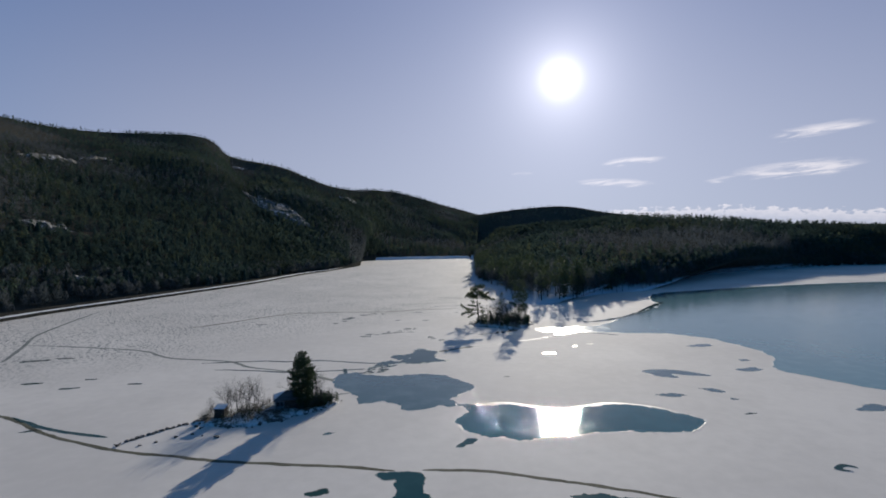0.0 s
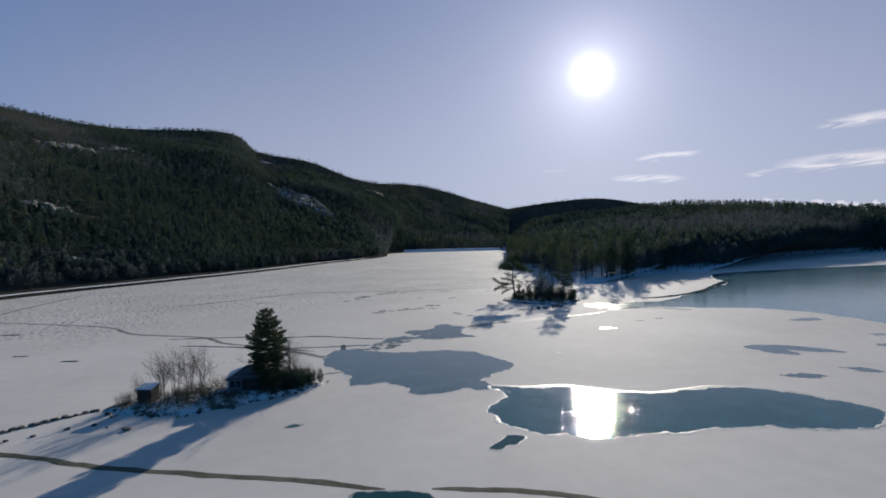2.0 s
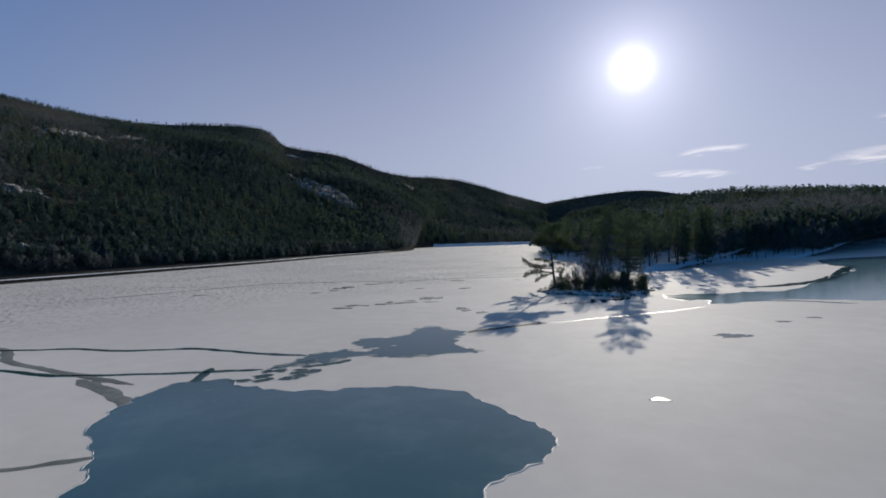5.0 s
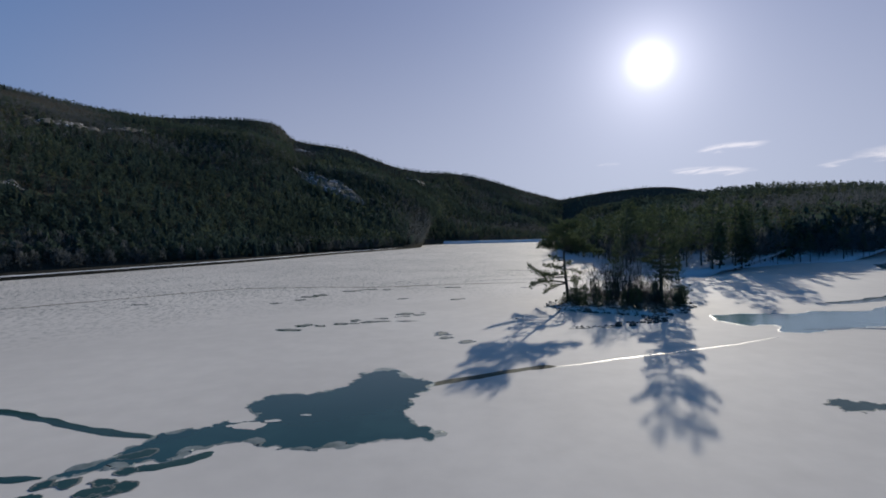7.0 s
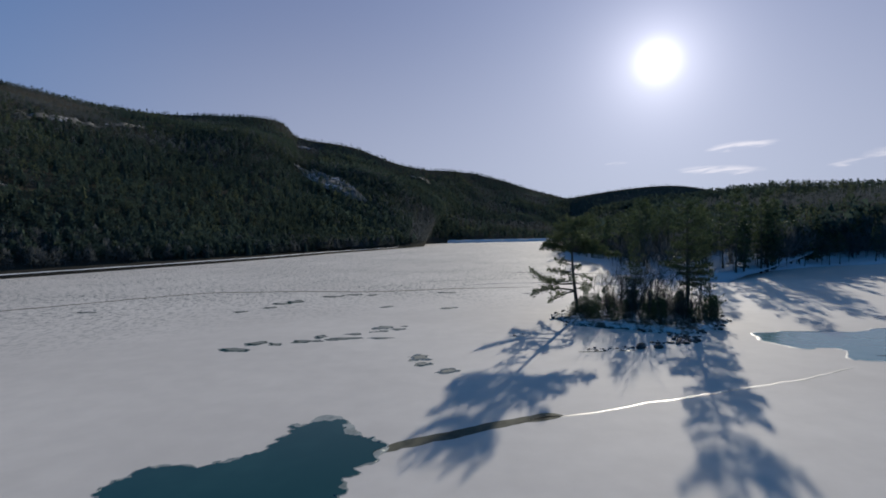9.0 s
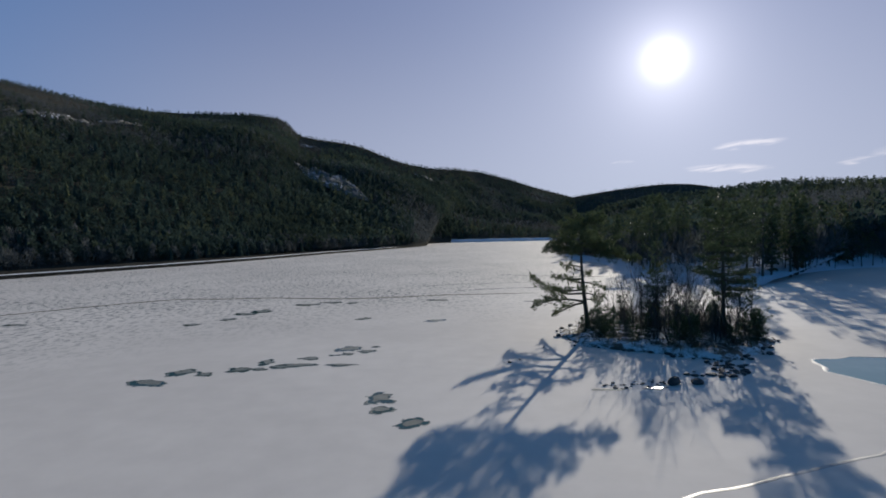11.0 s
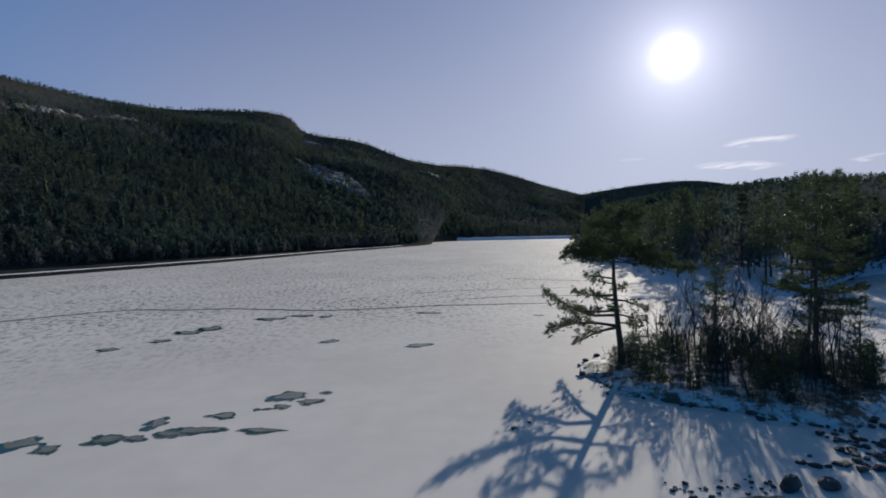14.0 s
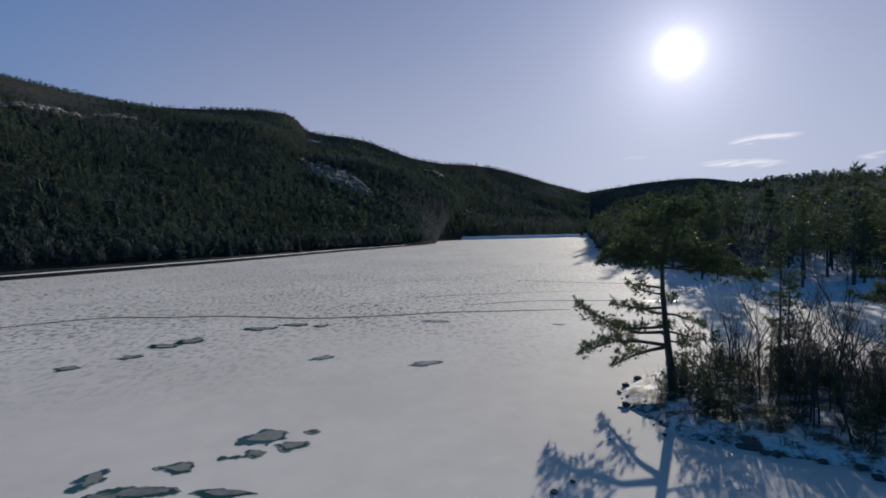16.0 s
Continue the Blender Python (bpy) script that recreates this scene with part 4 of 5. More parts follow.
wood_on(FAR_HILL, "far_hill_woods", "hazy woods on a distant hill", 7000, (0, 1), (0.02, 1.05), 171, 7.5, True, 0.5)


def ledge(x, y, a, b, turn, seed):
    """A bare rock face with snow on it, standing a little proud of the slope."""
    s0, u0 = MOUNTAIN.near(x, y)
    h = 0.002
    mid, east, up = (MOUNTAIN.at(np.array([s]), np.array([u]))[0] for s, u in ((s0, u0), (s0 + h, u0), (s0, u0 + h)))
    grid = np.linalg.inv(np.array([(east - mid)[:2], (up - mid)[:2]]).T / h)
    w, n = radians(turn), 30
    rows, keep = [], {}
    for i in range(n):
        for j in range(n):
            p, q = 2 * i / (n - 1) - 1, 2 * j / (n - 1) - 1
            edge = p * p + q * q + 0.75 * noise.noise(Vector((p * 2.4, q * 2.4, seed)))
            if edge < 0.8:
                ds, du = grid @ np.array((p * a * math.cos(w) - q * b * math.sin(w), p * a * math.sin(w) + q * b * math.cos(w)))
                keep[i, j] = len(rows)
                rows.append((s0 + ds, u0 + du, 2.6 + 3.0 * (0.8 - edge) + 2.2 * noise.noise(Vector((p * a * 0.12, q * b * 0.12, seed)))))
    rows = np.array(rows)
    v = MOUNTAIN.at(np.clip(rows[:, 0], 0, 1), rows[:, 1])
    v[:, 2] += rows[:, 2]
    f = []
    for (i, j), k in keep.items():
        if (i + 1, j) in keep and (i, j + 1) in keep and (i + 1, j + 1) in keep:
            f += [(k, keep[i + 1, j], keep[i + 1, j + 1]), (k, keep[i + 1, j + 1], keep[i, j + 1])]
    tagged(new("rock_ledge", mesh_from("rock_ledge", v, f, LEDGE)), "bare grey rock face streaked with snow", "cliff", "mountain ledges", "structure")


for k, (x, y, a, b, _, turn) in enumerate(LEDGES):
    ledge(x, y, a, b, turn, k + 1)


# ---- land of the two islands ----
def island(name, pts, height, label, jag=0.7, seed=0):
    """A low mound inside an outline, with a broken stony edge."""
    outline = np.array(rough_outline(pts, jag, 8, 0.4))
    mid = outline.mean(0)
    n = len(outline)
    levels = ((1.04, -0.1), (1.0, 0.12), (0.96, 0.4), (0.88, 0.6), (0.7, 0.85), (0.45, 1.0), (0.2, 1.05))
    v, f = [], []
    for k, h in levels:
        for p in outline:
            q = mid + (p - mid) * k
            z = h * height if h > 0 else -0.1
            z += 0.22 * noise.noise(Vector((q[0] * 0.5, q[1] * 0.5, seed))) * (k < 1.0)
            v.append((q[0], q[1], z))
    for i in range(len(levels) - 1):
        for k in range(n):
            a, b = i * n + k, i * n + (k + 1) % n
            f += [(a, b, b + n), (a, b + n, a + n)]
    v.append((mid[0], mid[1], height * 1.05))
    for k in range(n):
        f.append(((len(levels) - 1) * n + k, (len(levels) - 1) * n + (k + 1) % n, len(v) - 1))
    area = sum(outline[k - 1][0] * outline[k][1] - outline[k][0] * outline[k - 1][1] for k in range(n))
    if area < 0:
        f = [(a, c, b) for a, b, c in f]
    tagged(new(name, mesh_from(name, v, f, SHORE_SNOW, smooth=True)), label, "island", kind="structure")
    return outline, mid


HUT_OUTLINE, HUT_MID = island("hut_island", [(-57, -1.5), (-53.5, -4), (-48, -5.6), (-43, -5.0), (-38, -1.6), (-34, 1.6), (-29.6, 5.8), (-31, 9), (-36, 10), (-42, 8), (-48, 5), (-54, 2.2)], 0.8,
                              "small snowy island with stones and brush round a cabin")
PINE_OUTLINE, PINE_MID = island("pine_island", [(22.2, 97.8), (20.8, 104), (23.5, 110), (30, 113.5), (38, 112.5), (44, 107.5), (46.4, 101.5), (44.5, 97.2), (41, 93.5), (37.2, 90.4), (34.4, 89.2), (32, 91.2), (28.5, 93.2), (24.8, 95.2)], 0.9,
                                "small snowy island with stones under tall pines", seed=4)


# ---- trees as things ----
ROCKS = [rock_mesh(k, 0.55 + 0.1 * (k % 3)) for k in range(6)]


def rock(x, y, size, z=0.0, seed=0, label="dark grey shore stone half sunk in ice and snow", group="shore stones"):
    rng = np.random.default_rng(seed)
    ob = new("rock", ROCKS[seed % len(ROCKS)])
    ob.matrix_world = pose(x, y, z + size * 0.12, 0, 0, rng.uniform(0, 360)) @ Matrix.Diagonal((size * rng.uniform(0.8, 1.4), size, size * rng.uniform(0.7, 1.1), 1))
    return tagged(ob, label, "rock", group)


def tree(name, data, m, label, group=""):
    t = thing(name, m, label, "tree", group)
    part("trunk", data[0], t)
    part("crown", data[1], t)
    return t


def turned(x, y, z, turn=0.0, s=1.0):
    return pose(x, y, z, 0, 0, turn) @ Matrix.Scale(s, 4)


# pine island
WEST_LIMBS = ((4.9, 161, 7.1, 0.2, 2.3), (3.8, 168, 6.8, 0.2, -0.7), (3.7, 148, 4.5, -0.8, -2.2), (5.4, 190, 4.2, -0.1, 0.2), (6.9, 161, 4.0, -0.1, 0.3), (6.4, 110, 3.4, -0.1, 0.1), (8.5, 170, 2.6, 0.2, 0.3),
              (8.0, 140, 2.2, 0.1, 0.3), (10.2, -19, 7.2, -0.3, -0.6), (6.4, -19, 2.8, -0.2, -0.9), (5.0, -40, 2.8, -0.2, -0.4), (4.2, -5, 2.2, -0.2, -0.4), (12.2, 161, 4.8, -0.2, -1.1), (11.4, 178, 5.0, -0.3, -0.8),
              (11.0, -35, 5.4, -0.2, -0.5), (10.8, 8, 5.0, -0.2, -0.3), (7.4, 60, 2.6, 0.0, 0.1), (5.8, 250, 2.4, 0.0, -0.2))


def west_bow(u):
    side = float(np.interp(u, (0, 0.27, 0.57, 0.72, 1), (0.5, 0.0, -0.4, -0.3, 0.7)))
    return side * 0.945, side * -0.33


def full_crown(u):
    return float(np.interp(u, (0.28, 0.36, 0.45, 0.7, 0.82, 0.93, 1), (1.8, 4.2, 4.7, 4.3, 3.4, 2.0, 0.6)))


def grow_island_pines():
    group = "island pines"
    tree("pine_tree", grow_pine(11, 16.0, 0.66, 5.0, 9, per=6, rise=0.02, droop=0.12, size=0.38, step=0.34, gaps=0.22, blades=16, radius=0.36, bow=west_bow, limbs=WEST_LIMBS, needle=0.14, flat=1.5,
                                profile=lambda u: float(np.interp(u, (0.66, 0.75, 0.85, 0.94, 1), (4.7, 4.1, 3.0, 1.7, 0.5)))),
         pose(24.1, 105.0, 0.5), "tall leaning white pine with plumed limbs on the island's edge", group)
    tree("pine_tree", grow_pine(12, 18.2, 0.27, 6.0, 15, per=7, rise=-0.06, size=0.42, step=0.36, gaps=0.34, blades=9, radius=0.28, profile=full_crown, needle=0.14, jitter=0.12, flat=0.8,
                                lop=lambda az, u: 0.95 + 0.1 * math.cos(az + 0.48)),
         pose(40.8, 101.2, 0.7), "tall full white pine above the island's brush", group)
    tree("pine_tree", grow_pine(13, 12.0, 0.22, 2.8, 13, per=5, rise=0.08, cone=0.75, size=0.42, step=0.45, gaps=0.32, blades=6, radius=0.2),
         pose(42.6, 105.6, 0.7), "slim white pine behind a taller one", group)
    tree("pine_tree", grow_pine(14, 12.0, 0.35, 2.4, 11, per=4, rise=0.1, cone=0.7, size=0.42, step=0.5, gaps=0.35, radius=0.15),
         pose(35.5, 109.5, 0.7), "thin white pine among bare saplings", group)
    tree("pine_tree", grow_pine(16, 9.5, 0.15, 1.9, 12, per=5, rise=0.05, cone=0.7, size=0.36, step=0.4, gaps=0.25, blades=7, radius=0.13, needle=0.14),
         pose(33.6, 104.6, 0.7), "slender young pine among tall bare saplings", group)
    tree("pine_tree", grow_pine(15, 7.0, 0.12, 2.2, 11, per=4, rise=0.12, cone=0.8, size=0.38, step=0.45, gaps=0.25, radius=0.12),
         pose(43.6, 99.8, 0.7), "young white pine at the island's stony end", group)


grow_island_pines()

def bush_mesh(seed, mat):
    low, high = grow_bare(seed, 3.6, 7, 0.5, 3, 0.027, 3, 0.4)
    high.f += [tuple(i + high.n for i in t) for t in low.f]
    high.v += low.v
    return high.mesh("bush", mat)


def bare_meshes(*numbers):
    low, high = grow_bare(*numbers)
    return low.mesh("trunk", GREY_BARK, True), high.mesh("crown", GREY_BARK)


SHRUBS = [bush_mesh(200 + k, (BARK, RED_TWIG, BARK, RED_TWIG)[k % 4]) for k in range(8)]
SAPLINGS = [bare_meshes(220 + k, 7.0, 1, 0.14, 4, 0.05, 3, 0.36) for k in range(4)]
SMALL_FIRS = [grow_pine(240 + k, 3.4, 0.05, 1.1, 9, per=4, rise=0.1, cone=0.85, size=0.27, step=0.3, gaps=0.15, radius=0.05, blades=6, needle=0.15, mat=SPRUCE_NEEDLES) for k in range(3)]


def inside(outline, x, y):
    hit = False
    for k in range(len(outline)):
        (ax, ay), (bx, by) = outline[k - 1], outline[k]
        if (ay > y) != (by > y) and x < (bx - ax) * (y - ay) / (by - ay) + ax:
            hit = not hit
    return hit


def scatter(outline, mid, count, shrink, seed):
    rng = np.random.default_rng(seed)
    lo, hi = outline.min(0), outline.max(0)
    out = []
    while len(out) < count:
        x, y = rng.uniform(lo, hi)
        if inside(outline, mid[0] + (x - mid[0]) / shrink, mid[1] + (y - mid[1]) / shrink):
            out.append((x, y, rng))
    return out


def shrub(x, y, z, k, s, rng, group, label="leafless grey-brown bush in thin snow", name="bush"):
    t = new(name, SHRUBS[k % len(SHRUBS)])
    t.matrix_world = turned(x, y, z, rng.uniform(0, 360), s)
    tagged(t, label, "bush", group)


for i, (x, y, rng) in enumerate(scatter(PINE_OUTLINE, PINE_MID, 165, 0.88, 31)):
    shrub(x, y, 0.5, i, rng.uniform(0.3, 0.65) if x < 29 or y < 97 else rng.uniform(0.6, 1.3), rng, "island brush")
for i, (x, y, rng) in enumerate(scatter(PINE_OUTLINE, PINE_MID, 66, 0.8, 32)):
    tree("sapling", SAPLINGS[i % 4], turned(x, y, 0.55, rng.uniform(0, 360), rng.uniform(0.4, 0.7) if x < 28 else rng.uniform(0.85, 1.5)), "slender bare sapling among island brush", "island saplings")
for i, (x, y, rng) in enumerate(scatter(PINE_OUTLINE, PINE_MID, 60, 0.84, 33)):
    tree("small_fir", SMALL_FIRS[i % 3], turned(x, y, 0.5, rng.uniform(0, 360), rng.uniform(0.5, 1.2)), "small dark evergreen among island brush", "island young evergreens")


for k, (x, y, z) in enumerate(((42.6, 97.6, 1.0), (43.6, 98.8, 1.05), (44.6, 100.0, 0.95), (43.2, 96.8, 0.8), (44.8, 101.6, 0.9), (41.6, 96.0, 0.8), (24.6, 103.4, 0.9), (25.8, 104.6, 1.0), (23.4, 102.6, 0.7))):
    tree("small_fir", SMALL_FIRS[k % 3], turned(x, y, 0.45, k * 47, z), "small dark evergreen among island brush", "island young evergreens")
for k, (x, y, h) in enumerate(((34.4, 100.5, 13.0), (33.2, 103.0, 9.5), (37.4, 104.2, 10.0), (29.6, 104.6, 8.0), (31.2, 100.2, 8.6), (35.8, 98.4, 9.0), (32.4, 106.6, 10.5), (36.4, 107.8, 11.0), (39.2, 97.6, 7.5))):
    tree("bare_tree", bare_meshes(260 + k, h, 1, 0.08, 4, h * 0.010, 4, 0.5), pose(x, y, 0.5, 0, 0, k * 61), "tall leafless grey tree above island brush", "bare island trees")


def shore_stones(outline, mid, count, seed, low=0.35, high=1.1):
    rng = np.random.default_rng(seed)
    for i in range(count):
        p = outline[rng.integers(0, len(outline))]
        q = mid + (p - mid) * rng.uniform(0.93, 1.05)
        rock(q[0] + rng.normal() * 0.4, q[1] + rng.normal() * 0.4, low + (high - low) * rng.random() ** 2.5, 0.05, seed * 100 + i)


shore_stones(PINE_OUTLINE, PINE_MID, 130, 5, 0.25, 0.8)
_rng = np.random.default_rng(77)
for i in range(46):
    q = _rng.random()
    rock(19.5 + 7 * q + _rng.normal() * 0.3, 80.9 + 0.3 * q + _rng.normal() * 0.45, _rng.uniform(0.15, 0.34), 0.0, 900 + i, "small wet stone breaking through the ice", "reef stones")
for i in range(60):
    q = _rng.random()
    rock(32.2 + 2.3 * q + _rng.normal() * (1.7 - q), 83.9 + 4.9 * q * q + _rng.normal() * 0.6, _rng.uniform(0.25, 0.75), 0.0, 960 + i, "dark wet boulder of a low reef in the ice", "reef stones")
_big = rock(26.2, 80.9, 1.3, 0.0, 990, "large dark pointed boulder standing in the ice", "reef stones")
_big.matrix_world = pose(26.2, 80.9, 0.22, 18, -14, 40) @ Matrix.Diagonal((1.7, 1.0, 1.9, 1))
rock(28.4, 81.2, 1.15, 0.0, 991, "dark boulder standing in the ice", "reef stones")
for i, (x, y) in enumerate(((17.2, 96.5), (13.6, 90.6), (12.4, 89.4), (20.2, 103.4), (19.6, 102.6), (21.0, 105.2), (20.4, 104.8), (21.2, 100.4), (21.6, 99.4), (20.9, 99.0))):
    rock(x, y, 0.2 + 0.12 * (i % 3), 0.0, 1010 + i)


def reeds(name, places, height, label):
    """Dead grass and reeds, uncounted."""
    rng = np.random.default_rng(55)
    s = Shape()
    for x, y, z in places:
        for _ in range(9):
            d = unit(np.array((rng.normal() * 0.3, rng.normal() * 0.3, 1.0)))
            p = np.array((x + rng.normal() * 0.25, y + rng.normal() * 0.25, z))
            s.blade(p, d * height * rng.uniform(0.5, 1.2), 0.05, unit(np.cross(d, rng.normal(size=3))), 0.5)
    tagged(new(name, s.mesh(name, DRY_REED)), label, "grass", kind="stuff")


reeds("dry_grass", [(x, y, 0.45) for x, y, _ in scatter(PINE_OUTLINE, PINE_MID, 260, 0.93, 34)] + [(x, y, 0.45) for x, y, _ in scatter(HUT_OUTLINE, HUT_MID, 160, 0.93, 35)], 1.0,
      "pale dead grass standing through thin snow")


# ---- hut island ----
def box(bm, x0, y0, z0, x1, y1, z1):
    g = bmesh.ops.create_cube(bm, size=1)
    for v in g["verts"]:
        v.co = ((x0 + x1) / 2 + v.co.x * (x1 - x0), (y0 + y1) / 2 + v.co.y * (y1 - y0), (z0 + z1) / 2 + v.co.z * (z1 - z0))


def box_part(name, size, mat, parent, label=""):
    bm = bmesh.new()
    box(bm, *size)
    bmesh.ops.bevel(bm, geom=bm.edges[:], offset=0.008, segments=1, affect="EDGES")
    return part(name, from_bmesh(name, bm, mat), parent, label)


def board_wall(parent, along_x, lo, hi, fixed, thick, z0, top, gaps=()):
    """A boarded wall: upright boards with open joints over a backing. top: height at a place along the wall; gaps: (from, to, low, high)."""
    w, joint = 0.2, 0.012
    k = lo
    bm = bmesh.new()
    while k < hi - 0.02:
        e = min(k + w, hi)
        mid = (k + e) / 2
        spans = [(z0, top(mid))]
        for a, b, c, d in gaps:
            if a < mid < b:
                spans = [(z0, c), (d, top(mid))]
        for a, b in spans:
            if b - a > 0.05:
                off = 0.006 * ((int(k * 50) * 7) % 3)
                box(bm, *((k + joint, fixed - thick - off, a, e, fixed, b) if along_x else (fixed - thick - off, k + joint, a, fixed, e, b)))
        k = e
    part("wall", from_bmesh("wall", bm, DARK_BOARD), parent)


def roof_slope(parent, low_a, low_b, high_a, high_b, snow):
    """One slope of a roof between its eave and its ridge: a deck, courses of shingles on it, and thin snow."""
    low_a, low_b, high_a, high_b = (np.array(p, float) for p in (low_a, low_b, high_a, high_b))
    up = unit(np.cross(low_b - low_a, (high_a + high_b - low_a - low_b) / 2))
    up = up if up[2] > 0 else -up

    def slab(q0, q1, t0, t1, bottom):
        bm = bmesh.new()
        ring = [low_a + (high_a - low_a) * q0, low_b + (high_b - low_b) * q0, low_b + (high_b - low_b) * q1, low_a + (high_a - low_a) * q1]
        if np.linalg.norm(ring[2] - ring[3]) < 0.02:
            ring[2] = ring[3] + (ring[1] - ring[0]) * 0.01
        a = [bm.verts.new(p + up * bottom) for p in ring]
        b = [bm.verts.new(p + up * t) for p, t in zip(ring, (t0, t0, t1, t1))]
        for k in range(4):
            bm.faces.new((a[k], a[(k + 1) % 4], b[(k + 1) % 4], b[k]))
        bm.faces.new(a[::-1])
        bm.faces.new(b)
        bmesh.ops.recalc_face_normals(bm, faces=bm.faces[:])
        return bm

    roof = part("roof", from_bmesh("roof", slab(0, 1, 0.0, 0.0, -0.06), DARK_BOARD), parent, "grey shingled roof slope")
    for k in range(8):
        part("shingle_course", from_bmesh("shingle_course", slab(k / 8, (k + 1) / 8, 0.05, 0.02, 0.004), SHINGLE), roof)
    if snow:
        v, f = [], []
        nx, ny = 12, 8
        for i in range(nx + 1):
            for j in range(ny + 1):
                q, s = 0.04 + 0.9 * j / ny, 0.04 + 0.92 * i / nx
                a, b = low_a + (high_a - low_a) * q, low_b + (high_b - low_b) * q
                inner = min(i, nx - i, j, ny - j) > 0
                v.append(a + (b - a) * s + up * (0.056 + (0.03 + 0.04 * noise.noise(Vector((s * 6, q * 4, 2)))) * inner))
        for i in range(nx):
            for j in range(ny):
                a = i * (ny + 1) + j
                f += [(a, a + ny + 2, a + 1), (a, a + ny + 1, a + ny + 2)]
        part("snow_cover", mesh_from("snow_cover", v, f, ROOF_SNOW, smooth=True), roof, "thin blue-white snow on the roof")


def cabin():
    c = thing("cabin", pose(-41.8, 1.0, 0.6, 0, 0, 8), "small dark boarded cabin with pale windowed front and hip roof", "cabin")
    W, D, H, R = 6.4, 4.6, 2.1, 3.3
    box_part("footing", (-0.1, -0.1, -0.8, W + 0.1, D + 0.1, 0.02), CONCRETE, c)
    board_wall(c, True, 1.8, W, 0.0, -0.09, 0.02, lambda x: H, ((4.0, 5.0, 0.05, 1.95),))
    board_wall(c, True, 0, W, D, -0.09, 0.02, lambda x: H)
    board_wall(c, False, 0.0, D, 0.09, 0.09, 0.02, lambda y: H)
    board_wall(c, False, 0.0, D, W, 0.09, 0.02, lambda y: H)
    box_part("floor_board", (0.1, 0.1, 0.02, W - 0.1, D - 0.1, 0.08), DARK_BOARD, c)
    e, z = 0.4, H - 0.06
    a, b, cc, d = (-e, -e, z), (W + e, -e, z), (W + e, D + e, z), (-e, D + e, z)
    r0, r1 = (2.2, D / 2, R + 0.1), (W - 2.2, D / 2, R + 0.1)
    roof_slope(c, a, b, r0, r1, False)
    roof_slope(c, b, cc, r1, r1, False)
    roof_slope(c, cc, d, r1, r0, True)
    roof_slope(c, d, a, r0, r0, True)
    box_part("ridge_cap", (2.1, D / 2 - 0.1, R + 0.12, W - 2.1, D / 2 + 0.1, R + 0.2), SHINGLE, c)
    # pale glazed front
    box_part("front_panel", (0.12, 0.0, 0.02, 1.78, 0.08, 0.85), PALE_BOARD, c, "pale blue-grey painted panel")
    box_part("front_panel", (0.12, 0.0, 1.75, 1.78, 0.08, H), PALE_BOARD, c, "pale blue-grey painted panel")
    for x in (0.12, 0.9, 1.68):
        box_part("post", (x - 0.02, -0.03, 0.86, x + 0.1, 0.08, 1.74), PALE_BOARD, c, "pale painted post")
    for x in (0.24, 1.02):
        w = box_part("window", (x - 0.01, 0.03, 0.87, x + 0.65, 0.05, 1.74), GLASS, c, "dark window pane")
        box_part("frame", (x - 0.01, 0.0, 1.28, x + 0.65, 0.028, 1.33), PALE_BOARD, w)
    box_part("corner_post", (-0.12, -0.14, 0.02, 0.09, -0.035, H - 0.1), WHITE_PAINT, c, "white painted corner post")
    d = box_part("door", (4.02, 0.02, 0.06, 4.98, 0.07, 1.93), DARK_BOARD, c, "dark plank door")
    box_part("handle", (4.85, -0.05, 0.95, 4.92, 0.02, 1.03), GALVANISED, d, "small metal handle")
    box_part("step", (3.9, -0.7, -0.35, 5.1, -0.2, -0.12), DARK_BOARD, c, "weathered wooden step")


def shed():
    c = thing("shed", pose(-52.9, -1.8, 0.65, 0, 0, -10), "small dark boarded shed with a snow-covered lean roof", "shed")
    W, D, H0, H1 = 1.95, 1.75, 1.85, 2.2
    box_part("footing", (-0.05, -0.05, -0.5, W + 0.05, D + 0.05, 0.02), CONCRETE, c)
    slope = lambda y: H0 + (H1 - H0) * y / D
    board_wall(c, True, 0, W, 0.0, -0.06, 0.02, lambda x: H0, ((0.8, 1.6, 0.02, 1.8),))
    board_wall(c, True, 0, W, D, -0.06, 0.02, lambda x: H1)
    board_wall(c, False, 0.07, D, 0.06, 0.06, 0.02, slope)
    board_wall(c, False, 0.07, D, W, 0.06, 0.02, slope)
    roof_slope(c, (-0.2, -0.25, H0), (W + 0.2, -0.25, H0), (-0.2, D + 0.25, H1 + 0.12), (W + 0.2, D + 0.25, H1 + 0.12), True)
    d = box_part("door", (0.82, 0.01, 0.04, 1.58, 0.05, 1.79), DARK_BOARD, c, "dark plank door")
    box_part("handle", (1.45, -0.03, 0.85, 1.5, 0.01, 1.0), GALVANISED, d)


